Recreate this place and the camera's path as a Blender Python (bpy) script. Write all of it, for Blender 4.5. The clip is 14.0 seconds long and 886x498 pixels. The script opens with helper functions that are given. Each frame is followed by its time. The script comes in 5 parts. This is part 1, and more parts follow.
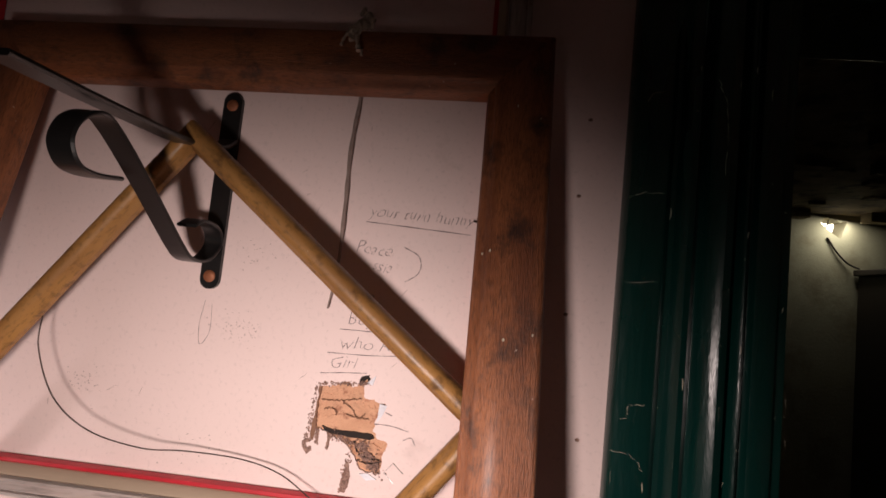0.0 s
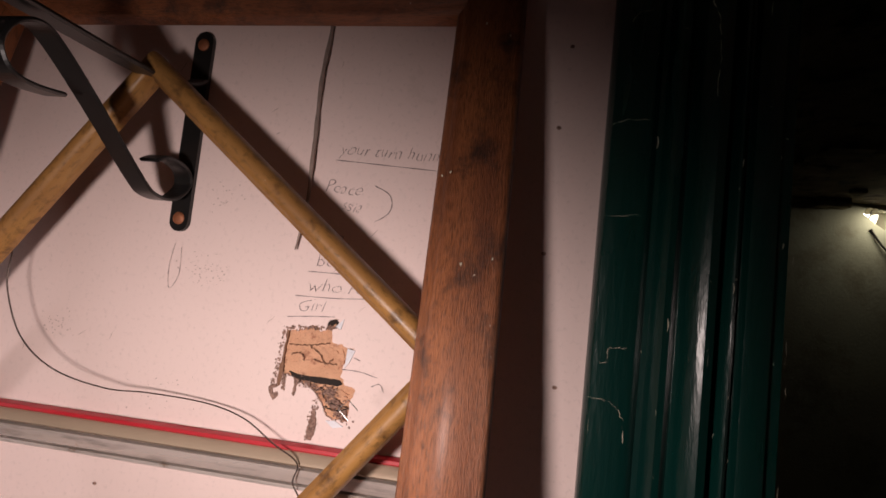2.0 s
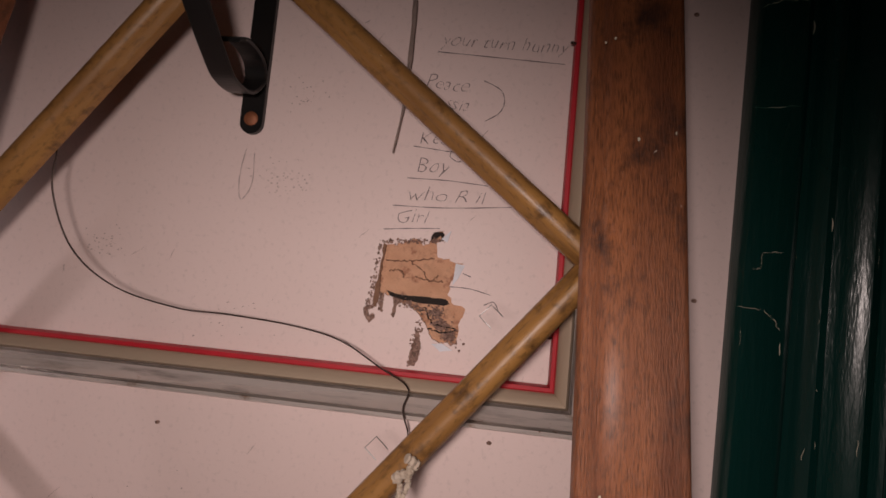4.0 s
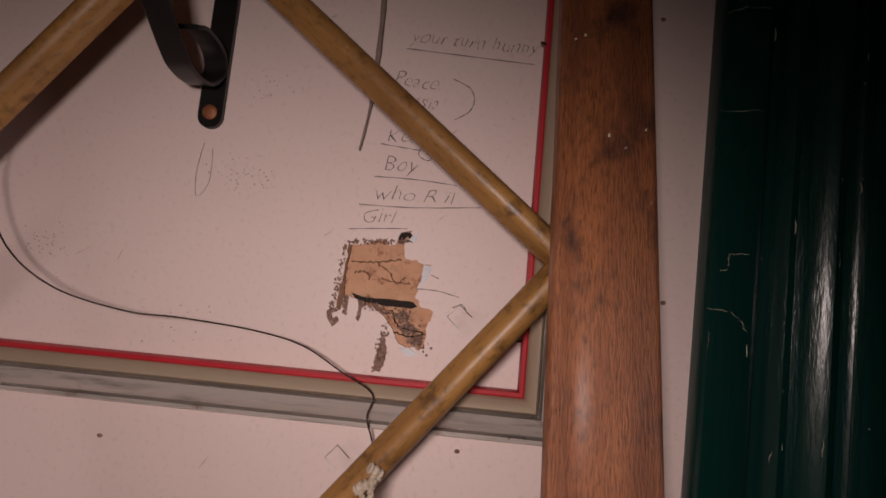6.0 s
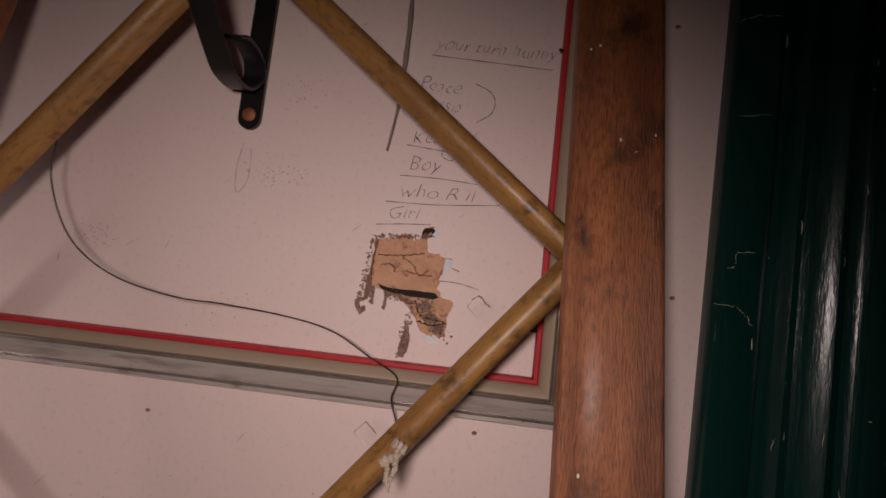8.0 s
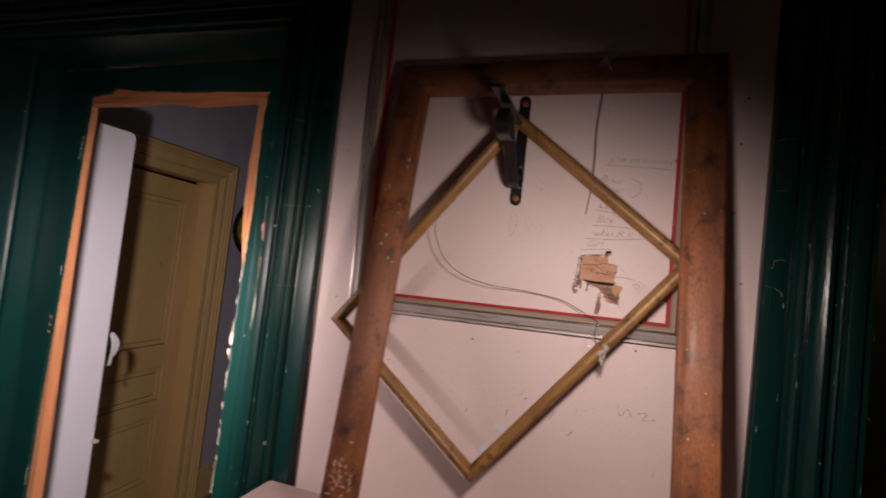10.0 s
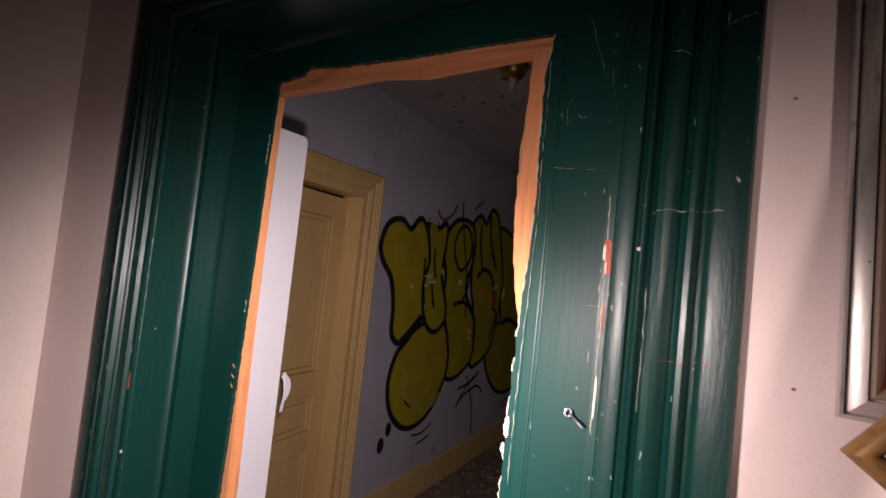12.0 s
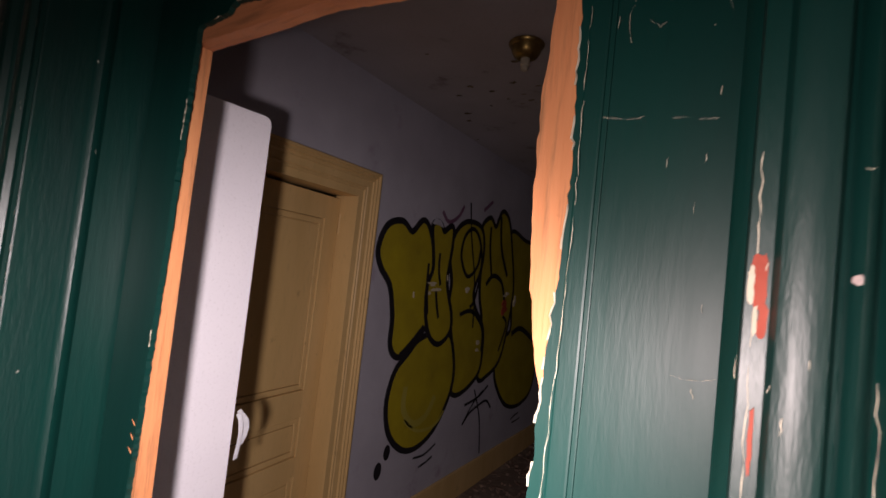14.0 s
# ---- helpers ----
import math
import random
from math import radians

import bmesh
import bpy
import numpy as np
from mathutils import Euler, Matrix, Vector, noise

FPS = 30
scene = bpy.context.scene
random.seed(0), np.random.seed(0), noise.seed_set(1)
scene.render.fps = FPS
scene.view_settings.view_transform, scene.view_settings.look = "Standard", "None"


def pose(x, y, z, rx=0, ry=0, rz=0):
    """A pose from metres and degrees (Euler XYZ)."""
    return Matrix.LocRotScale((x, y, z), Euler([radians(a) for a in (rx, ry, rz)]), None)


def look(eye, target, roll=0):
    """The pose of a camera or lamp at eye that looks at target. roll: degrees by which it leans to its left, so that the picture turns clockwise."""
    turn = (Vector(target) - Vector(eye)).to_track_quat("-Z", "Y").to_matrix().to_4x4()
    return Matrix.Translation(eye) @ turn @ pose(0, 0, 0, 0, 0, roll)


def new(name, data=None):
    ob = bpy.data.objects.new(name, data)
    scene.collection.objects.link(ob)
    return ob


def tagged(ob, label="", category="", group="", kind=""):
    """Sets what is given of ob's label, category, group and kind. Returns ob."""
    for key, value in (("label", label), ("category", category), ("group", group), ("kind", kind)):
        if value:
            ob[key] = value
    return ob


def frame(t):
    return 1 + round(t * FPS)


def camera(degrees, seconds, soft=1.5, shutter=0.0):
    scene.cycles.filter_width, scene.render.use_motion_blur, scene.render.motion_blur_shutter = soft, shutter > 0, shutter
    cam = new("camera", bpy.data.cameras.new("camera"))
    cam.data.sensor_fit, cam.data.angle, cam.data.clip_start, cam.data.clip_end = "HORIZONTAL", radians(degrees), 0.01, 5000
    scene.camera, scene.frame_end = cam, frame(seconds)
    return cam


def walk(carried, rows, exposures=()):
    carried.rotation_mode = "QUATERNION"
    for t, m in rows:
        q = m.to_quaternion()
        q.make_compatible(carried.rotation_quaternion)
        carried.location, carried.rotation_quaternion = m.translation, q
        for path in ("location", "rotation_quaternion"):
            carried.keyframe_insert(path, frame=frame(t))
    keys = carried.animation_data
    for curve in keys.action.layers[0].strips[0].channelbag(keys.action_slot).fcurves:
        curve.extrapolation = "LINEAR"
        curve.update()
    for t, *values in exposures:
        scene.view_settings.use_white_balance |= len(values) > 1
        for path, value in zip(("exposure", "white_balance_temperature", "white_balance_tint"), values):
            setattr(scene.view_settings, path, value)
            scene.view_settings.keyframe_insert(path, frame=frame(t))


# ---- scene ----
cam = camera(84.8, 14.0, soft=1.6, shutter=0.4)
PATH = [
    (0, (0.26, -0.435, 1.839), (0.051, 1.549, 1.989), 5.8),
    (0.5, (0.258, -0.423, 1.824), (0.022, 1.557, 1.982), 6.0),
    (1, (0.274, -0.429, 1.827), (0.015, 1.549, 1.978), 6.2),
    (1.5, (0.309, -0.394, 1.781), (0.012, 1.576, 1.952), 6.0),
    (2, (0.31, -0.401, 1.793), (-0.013, 1.568, 1.931), 6.1),
    (2.5, (0.242, -0.402, 1.73), (-0.099, 1.566, 1.827), 5.8),
    (5, (0.196, -0.346, 1.718), (0.063, 1.648, 1.801), 6.2),
    (5.5, (0.2, -0.353, 1.711), (0.049, 1.632, 1.896), 6.1),
    (6, (0.201, -0.354, 1.716), (0.109, 1.639, 1.862), 6.2),
    (6.5, (0.2, -0.346, 1.709), (0.129, 1.651, 1.79), 6.4),
    (7, (0.202, -0.354, 1.714), (0.137, 1.642, 1.823), 6.2),
    (9.4, (0.177, -0.589, 1.707), (-0.23, 1.366, 1.817), 6.6),
    (9.5, (0.166, -0.635, 1.702), (-0.258, 1.317, 1.787), 6.3),
    (9.7, (0.174, -0.711, 1.682), (-0.348, 1.217, 1.784), 6.8),
    (10, (0.144, -0.818, 1.69), (-0.472, 1.083, 1.78), 6.4),
    (10.5, (0.075, -0.868, 1.72), (-0.673, 0.984, 1.811), 6.5),
    (11, (-0.127, -0.715, 1.668), (-1.006, 1.079, 1.755), 6.4),
    (11.5, (-0.322, -0.568, 1.677), (-1.264, 1.194, 1.767), 6.2),
    (12, (-0.39, -0.568, 1.695), (-1.376, 1.169, 1.787), 6.1),
    (12.5, (-0.428, -0.548, 1.729), (-1.449, 1.169, 1.824), 6.1),
    (13, (-0.47, -0.416, 1.712), (-1.513, 1.288, 1.811), 6.1),
    (13.5, (-0.48, -0.341, 1.738), (-1.523, 1.362, 1.842), 6.0),
    (14, (-0.509, -0.279, 1.725), (-1.536, 1.435, 1.824), 6.3),
]
EXPOSURES = [(0.0, -1.25), (1.0, -1.3), (2.0, -1.4), (2.5, -1.7), (5.0, -2.3), (7.0, -2.3), (9.3, -2.65), (9.5, -2.5), (9.8, -2.15), (10.2, -1.8), (10.6, -1.6), (11.2, -1.4), (12.0, -1.4), (13.0, -1.32), (14.0, -1.35)]
walk(cam, [(t, look(eye, target, roll)) for t, eye, target, roll in PATH], EXPOSURES)

# ---- light: dark house, a hand torch, daylight leaking in far off ----
world = bpy.data.worlds.new("world")
scene.world = world
world.use_nodes = True
world.node_tree.nodes["Background"].inputs[0].default_value = (0.55, 0.6, 0.7, 1)
world.node_tree.nodes["Background"].inputs[1].default_value = 0.0008


def torch(eye, target, power, cone, radius, colour):
    data = bpy.data.lights.new("torch_light", "SPOT")
    data.energy, data.spot_size, data.spot_blend, data.shadow_soft_size = power, radians(cone), 1.0, radius
    data.color = colour
    ob = new("torch_light", data)
    ob.matrix_basis = look(eye, target)
    return ob


torch((0.16, -0.46, 1.735), (0.03, 0.0, 1.41), 31.0, 151, 0.024, (1.0, 0.82, 0.77))
# the second place of the torch: its beam and its spill
torch((-0.57, -0.37, 1.65), (-1.60, 0.95, 0.93), 188.0, 107, 0.024, (1.0, 0.85, 0.86))
torch((-0.57, -0.37, 1.65), (-0.95, 0.60, 1.12), 46.0, 172, 0.024, (1.0, 0.82, 0.81))


# ---- materials ----
def rgba(c):
    return (c[0], c[1], c[2], 1.0)


def mixed(nodes, links, fac, a, b):
    n = nodes.new("ShaderNodeMix")
    n.data_type = "RGBA"
    links.new(fac, n.inputs[0])
    for k, v in ((6, a), (7, b)):
        if isinstance(v, tuple):
            n.inputs[k].default_value = rgba(v)
        else:
            links.new(v, n.inputs[k])
    return n.outputs[2]


def surface(name, base, second, rough=0.6, metal=0.0, scale=6.0, grain=90.0, stretch=(1, 1, 1), bump=0.15, dist=0.002,
            stain=None, stain_at=(0.58, 0.72), stain_scale=9.0, rough_var=0.15, chip=None, chip_scale=60.0, chip_at=0.06, coat=0.0,
            chip_stretch=(1, 1, 1), dark=0.72, dark_at=(0.55, 0.85), spec=0.5):
    """A procedural surface: two tones at a broad and a fine scale, stains, chips, and fine relief."""
    m = bpy.data.materials.new(name)
    m.use_nodes = True
    nodes, links = m.node_tree.nodes, m.node_tree.links
    bsdf = nodes["Principled BSDF"]
    coord = nodes.new("ShaderNodeTexCoord")
    mapping = nodes.new("ShaderNodeMapping")
    mapping.inputs["Scale"].default_value = stretch
    links.new(coord.outputs["Object"], mapping.inputs[0])

    def noisy(s, detail=4.0, rough_=0.55, vector=None):
        n = nodes.new("ShaderNodeTexNoise")
        n.inputs["Scale"].default_value, n.inputs["Detail"].default_value, n.inputs["Roughness"].default_value = s, detail, rough_
        links.new(vector or mapping.outputs[0], n.inputs["Vector"])
        return n.outputs["Fac"]

    def ramp(fac, lo, hi):
        r = nodes.new("ShaderNodeMapRange")
        r.inputs[1].default_value, r.inputs[2].default_value = lo, hi
        links.new(fac, r.inputs[0])
        return r.outputs[0]

    broad, fine = noisy(scale), noisy(grain, 5.0, 0.65)
    col = mixed(nodes, links, ramp(broad, 0.32, 0.68), base, second)
    shade = tuple(v * dark for v in base)
    col = mixed(nodes, links, ramp(fine, *dark_at), col, shade)
    if stain:
        col = mixed(nodes, links, ramp(noisy(stain_scale, 6.0, 0.65, coord.outputs["Object"]), *stain_at), col, stain)
    height = fine
    if chip:
        v = nodes.new("ShaderNodeTexVoronoi")
        v.inputs["Scale"].default_value = chip_scale
        cm = nodes.new("ShaderNodeMapping")
        cm.inputs["Scale"].default_value = chip_stretch
        wob = nodes.new("ShaderNodeTexNoise")
        wob.inputs["Scale"].default_value = chip_scale * 2
        links.new(coord.outputs["Object"], wob.inputs["Vector"])
        add = nodes.new("ShaderNodeVectorMath")
        add.operation = "MULTIPLY_ADD"
        add.inputs[1].default_value = (0.012, 0.012, 0.012)
        links.new(wob.outputs["Color"], add.inputs[0])
        links.new(coord.outputs["Object"], add.inputs[2])
        links.new(add.outputs[0], cm.inputs[0])
        links.new(cm.outputs[0], v.inputs["Vector"])
        near = ramp(v.outputs["Distance"], chip_at, chip_at * 0.55)
        pick = ramp(noisy(chip_scale * 0.35, 2.0, 0.5), 0.58, 0.62)
        both = nodes.new("ShaderNodeMath")
        both.operation = "MULTIPLY"
        links.new(near, both.inputs[0])
        links.new(pick, both.inputs[1])
        col = mixed(nodes, links, both.outputs[0], col, chip)
    links.new(col, bsdf.inputs["Base Color"])
    rr = nodes.new("ShaderNodeMapRange")
    rr.inputs[3].default_value, rr.inputs[4].default_value = max(0.02, rough - rough_var), min(1.0, rough + rough_var)
    links.new(broad, rr.inputs[0])
    links.new(rr.outputs[0], bsdf.inputs["Roughness"])
    bsdf.inputs["Metallic"].default_value = metal
    bsdf.inputs["Specular IOR Level"].default_value = spec
    bsdf.inputs["Coat Weight"].default_value = coat
    bsdf.inputs["Coat Roughness"].default_value = 0.25
    if bump:
        b = nodes.new("ShaderNodeBump")
        b.inputs["Strength"].default_value, b.inputs["Distance"].default_value = bump, dist
        links.new(height, b.inputs["Height"])
        links.new(b.outputs[0], bsdf.inputs["Normal"])
    return m


WALL = surface("wall_paint", (0.74, 0.60, 0.57), (0.69, 0.555, 0.525), 0.6, scale=3.0, grain=220, bump=0.12, dist=0.001,
               stain=(0.5, 0.4, 0.36), stain_at=(0.66, 0.86), stain_scale=11)
WALL_SIDE = surface("side_wall_paint", (0.72, 0.62, 0.56), (0.66, 0.57, 0.52), 0.65, scale=2.5, grain=160, bump=0.15, dist=0.001,
                    stain=(0.5, 0.42, 0.36), stain_at=(0.66, 0.86))
LILAC = surface("lilac_wall_paint", (0.48, 0.47, 0.54), (0.40, 0.385, 0.45), 0.75, scale=2.2, grain=120, bump=0.15, dist=0.001,
                stain=(0.26, 0.17, 0.27), stain_at=(0.60, 0.80), stain_scale=2.6)
CEIL = surface("old_ceiling_plaster", (0.5, 0.47, 0.5), (0.42, 0.39, 0.4), 0.85, scale=2.0, grain=70, bump=0.3, dist=0.003,
               stain=(0.2, 0.15, 0.13), stain_at=(0.60, 0.74), stain_scale=4.0)
PLASTER = surface("bare_plaster", (0.42, 0.40, 0.31), (0.33, 0.30, 0.22), 0.9, scale=2.0, grain=60, bump=0.4, dist=0.004,
                  stain=(0.16, 0.12, 0.07), stain_at=(0.5, 0.75), stain_scale=3.0)
ROTTEN = surface("rotten_ceiling", (0.3, 0.24, 0.15), (0.14, 0.1, 0.06), 0.95, scale=6.0, grain=40, bump=0.8, dist=0.02,
                 stain=(0.05, 0.035, 0.02), stain_at=(0.5, 0.62), stain_scale=7.0)
FLOOR = surface("dusty_floor_boards", (0.2, 0.15, 0.12), (0.13, 0.09, 0.07), 0.85, scale=4.0, grain=60, bump=0.4, dist=0.004,
                stain=(0.34, 0.27, 0.22), stain_at=(0.5, 0.7), stain_scale=8.0)
FLOOR_BITS = surface("dark_rubble", (0.10, 0.05, 0.035), (0.3, 0.22, 0.17), 0.9, scale=7.0, grain=60, bump=0.3, dist=0.003)
GREEN = surface("green_gloss_paint", (0.0013, 0.030, 0.0235), (0.0008, 0.022, 0.0185), 0.41, scale=14.0, grain=75, stretch=(1, 1, 0.16),
                bump=0.5, dist=0.0022, rough_var=0.16, chip=(0.55, 0.55, 0.47), chip_scale=26, chip_at=0.07, chip_stretch=(1, 1, 0.45), coat=0.05)
GREEN_GLOSS = surface("green_thick_gloss_paint", (0.0013, 0.034, 0.0265), (0.0008, 0.025, 0.021), 0.27, scale=14.0, grain=60, stretch=(1, 1, 0.16),
                      bump=0.55, dist=0.0024, rough_var=0.12, chip=(0.55, 0.55, 0.47), chip_scale=26, chip_at=0.07, chip_stretch=(1, 1, 0.45), coat=0.15, spec=0.7)
GREEN_LEAF = surface("green_brushed_paint", (0.0015, 0.032, 0.0255), (0.0009, 0.024, 0.020), 0.46, scale=9.0, grain=70, stretch=(1, 1, 0.17),
                     bump=0.24, dist=0.0016, rough_var=0.12, chip=(0.55, 0.55, 0.47), chip_scale=26, chip_at=0.05, chip_stretch=(1, 1, 0.45), spec=0.34)
RAW = surface("raw_pine", (0.62, 0.27, 0.11), (0.47, 0.17, 0.065), 0.7, scale=22.0, grain=120, stretch=(1, 1, 0.06), dark=0.5, dark_at=(0.5, 0.7), bump=0.8, dist=0.002,
              stain=(0.30, 0.1, 0.035), stain_at=(0.62, 0.75), stain_scale=18)
RAW_X = surface("raw_pine_rail", (0.60, 0.24, 0.10), (0.42, 0.14, 0.055), 0.7, scale=22.0, grain=120, stretch=(0.06, 1, 1), dark=0.45, dark_at=(0.5, 0.7), bump=0.8, dist=0.002,
                stain=(0.26, 0.08, 0.03), stain_at=(0.6, 0.72), stain_scale=18)
CREAM = surface("cream_door_paint", (0.68, 0.47, 0.21), (0.58, 0.39, 0.16), 0.5, scale=5.0, grain=70, stretch=(1, 1, 0.2), bump=0.15, dist=0.001,
                stain=(0.28, 0.17, 0.07), stain_at=(0.64, 0.8), stain_scale=10)
WHITE = surface("white_melamine", (0.84, 0.82, 0.87), (0.79, 0.77, 0.83), 0.4, scale=3.0, grain=140, bump=0.05, dist=0.0005,
                chip=(0.1, 0.09, 0.1), chip_scale=14, chip_at=0.035)
OAK = surface("dark_stained_oak", (0.35, 0.125, 0.048), (0.17, 0.054, 0.022), 0.44, scale=42.0, grain=1000, stretch=(0.14, 1, 1), bump=1.0, dist=0.0012,
              stain=(0.045, 0.020, 0.014), stain_at=(0.52, 0.70), stain_scale=34, coat=0.06, dark=0.22, dark_at=(0.47, 0.72), rough_var=0.2, chip=(0.6, 0.5, 0.42), chip_scale=60, chip_at=0.06)
GILT = surface("worn_gilt_wood", (0.36, 0.185, 0.054), (0.22, 0.105, 0.030), 0.46, scale=26.0, grain=260, stretch=(0.4, 1, 1), bump=0.35, dist=0.001,
               stain=(0.085, 0.04, 0.013), stain_at=(0.54, 0.70), stain_scale=60, coat=0.04, dark=0.35, dark_at=(0.52, 0.72), chip=(0.5, 0.4, 0.25), chip_scale=70, chip_at=0.05)
SILVER = surface("silvered_moulding", (0.68, 0.62, 0.58), (0.54, 0.48, 0.44), 0.30, metal=0.45, scale=14.0, grain=180, dark=0.5, dark_at=(0.5, 0.72), stretch=(0.12, 1, 1), bump=0.2, dist=0.0008,
                 stain=(0.24, 0.13, 0.06), stain_at=(0.62, 0.74), stain_scale=38, chip=(0.2, 0.09, 0.04), chip_scale=60, chip_at=0.09)
BRONZE = surface("tarnished_moulding", (0.44, 0.35, 0.26), (0.33, 0.25, 0.18), 0.5, metal=0.25, scale=14.0, grain=90, stretch=(0.12, 1, 1), bump=0.2, dist=0.0008)
RED = surface("red_slip", (0.46, 0.018, 0.03), (0.36, 0.012, 0.022), 0.5, scale=20, grain=100, bump=0.1, dist=0.0005)
REDWOOD = surface("red_primer", (0.42, 0.07, 0.035), (0.3, 0.045, 0.025), 0.7, scale=30, grain=120, bump=0.4, dist=0.001)
IRON = surface("black_enamelled_iron", (0.006, 0.006, 0.006), (0.012, 0.011, 0.011), 0.36, scale=12, grain=120, bump=0.15, dist=0.0006, chip=(0.12, 0.05, 0.03), chip_scale=50, chip_at=0.05)
RUST = surface("rusty_screw", (0.33, 0.12, 0.055), (0.2, 0.07, 0.03), 0.6, metal=0.3, scale=90, grain=300, bump=0.5, dist=0.0006)
WIRE = surface("dark_wire", (0.05, 0.035, 0.03), (0.09, 0.06, 0.05), 0.45, metal=0.6, scale=40, grain=200, bump=0)
CORD = surface("frayed_cord", (0.50, 0.42, 0.34), (0.36, 0.29, 0.22), 0.9, scale=120, grain=500, bump=0.6, dist=0.001)
CORD_DARK = surface("grey_cord", (0.20, 0.15, 0.13), (0.30, 0.23, 0.2), 0.85, scale=120, grain=500, bump=0.5, dist=0.0008)
PENCIL = surface("pencil", (0.12, 0.095, 0.10), (0.24, 0.19, 0.19), 0.7, scale=200, grain=600, bump=0)
SMUDGE = surface("grey_smudge", (0.46, 0.36, 0.34), (0.38, 0.3, 0.28), 0.7, scale=200, grain=600, bump=0)
BOARD = surface("torn_board", (0.66, 0.38, 0.24), (0.56, 0.31, 0.19), 0.9, scale=60, grain=170, bump=1.0, dist=0.003, dark=0.6, stain=(0.38, 0.18, 0.11), stain_at=(0.54, 0.64), stain_scale=90)
# dark tones here paint in the small shadows between the plaster crumbs
CRUST = surface("crumbled_plaster_with_shade", (0.54, 0.35, 0.28), (0.24, 0.13, 0.10), 0.95, scale=330, grain=600, bump=1.0, dist=0.004, dark=0.35, dark_at=(0.48, 0.62))
# brown of the board's cracks, also the painted shadow down the hole's left edge
REDBROWN = surface("brown_crack_and_edge_shade", (0.16, 0.08, 0.05), (0.24, 0.13, 0.08), 0.9, scale=200, grain=400, bump=0)
PAPER = surface("torn_paper", (0.72, 0.73, 0.78), (0.6, 0.6, 0.64), 0.8, scale=60, grain=300, bump=0.2, dist=0.0006)
PEEL = surface("blistered_pink_paint", (0.54, 0.30, 0.21), (0.42, 0.21, 0.14), 0.6, scale=90, grain=300, bump=0.4, dist=0.001)
PALE = surface("pale_paint_flake", (0.62, 0.56, 0.44), (0.5, 0.44, 0.33), 0.7, scale=60, grain=300, bump=0.3, dist=0.0006)
MARBLE = surface("dusty_mantel_stone", (0.42, 0.31, 0.29), (0.33, 0.24, 0.225), 0.55, scale=7, grain=60, bump=0.15, dist=0.001, stain=(0.22, 0.15, 0.13), stain_at=(0.56, 0.7), stain_scale=16)
BLACKPAINT = surface("black_spray_paint", (0.008, 0.007, 0.010), (0.013, 0.011, 0.016), 0.6, scale=20, grain=200, bump=0.05, dist=0.0005)
YELLOW = surface("yellow_spray_paint", (0.42, 0.34, 0.012), (0.34, 0.27, 0.012), 0.65, scale=5, grain=160, bump=0.05, dist=0.0005, stain=(0.25, 0.2, 0.02), stain_at=(0.6, 0.75), stain_scale=4)
OLIVE = surface("pale_yellow_spray", (0.40, 0.35, 0.07), (0.36, 0.31, 0.04), 0.65, scale=5, grain=160, bump=0.05, dist=0.0005)
PURPLE = surface("purple_spray", (0.15, 0.06, 0.12), (0.2, 0.1, 0.17), 0.75, scale=9, grain=160, bump=0)
BRASS = surface("tarnished_brass", (0.38, 0.26, 0.09), (0.25, 0.16, 0.05), 0.38, metal=0.9, scale=20, grain=120, bump=0.1, dist=0.0006)
STEEL = surface("dull_steel", (0.5, 0.5, 0.5), (0.4, 0.4, 0.4), 0.35, metal=0.9, scale=30, grain=200, bump=0.1, dist=0.0005)
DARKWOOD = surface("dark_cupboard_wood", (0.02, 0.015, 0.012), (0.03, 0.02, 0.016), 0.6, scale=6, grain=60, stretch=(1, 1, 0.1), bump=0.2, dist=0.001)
VOID = surface("hollow_shade_and_cable_black", (0.012, 0.008, 0.006), (0.02, 0.012, 0.01), 0.9, scale=50, grain=200, bump=0)
DAYGLOW = bpy.data.materials.new("daylight_outside")
DAYGLOW.use_nodes = True
_d = DAYGLOW.node_tree.nodes["Principled BSDF"]
_d.inputs["Base Color"].default_value = (0.9, 0.85, 0.75, 1)
_d.inputs["Emission Color"].default_value = (1.0, 0.86, 0.66, 1)
_d.inputs["Emission Strength"].default_value = 14.0


# ---- building helpers ----
def world_of(ob):
    m = ob.matrix_parent_inverse @ ob.matrix_basis
    return world_of(ob.parent) @ m if ob.parent else ob.matrix_basis.copy()


def mesh_from(name, bm, material):
    bmesh.ops.recalc_face_normals(bm, faces=bm.faces[:])
    me = bpy.data.meshes.new(name)
    bm.to_mesh(me)
    bm.free()
    me.materials.append(material)
    return me


def smooth(ob, angle=38):
    ob.data.polygons.foreach_set("use_smooth", [True] * len(ob.data.polygons))
    ob.data.set_sharp_from_angle(angle=radians(angle))
    return ob


def part(name, bm, material, parent, label="", m=None):
    """One mesh under a thing or a part; the mesh is given in world metres unless m places it."""
    ob = new(name, mesh_from(name, bm, material))
    ob.parent = parent
    ob.matrix_parent_inverse = world_of(parent).inverted()
    ob.matrix_basis = m or Matrix()
    return tagged(ob, label)


def thing(name, at, label, category, group="", kind=""):
    return_ob = new(name)
    return_ob.empty_display_size = 0.05
    return_ob.matrix_basis = Matrix.Translation(at)
    return tagged(return_ob, label, category, group, kind)


def solo(name, bm, material, label, category, group="", kind="", m=None):
    ob = new(name, mesh_from(name, bm, material))
    if m:
        ob.matrix_basis = m
    return tagged(ob, label, category, group, kind)


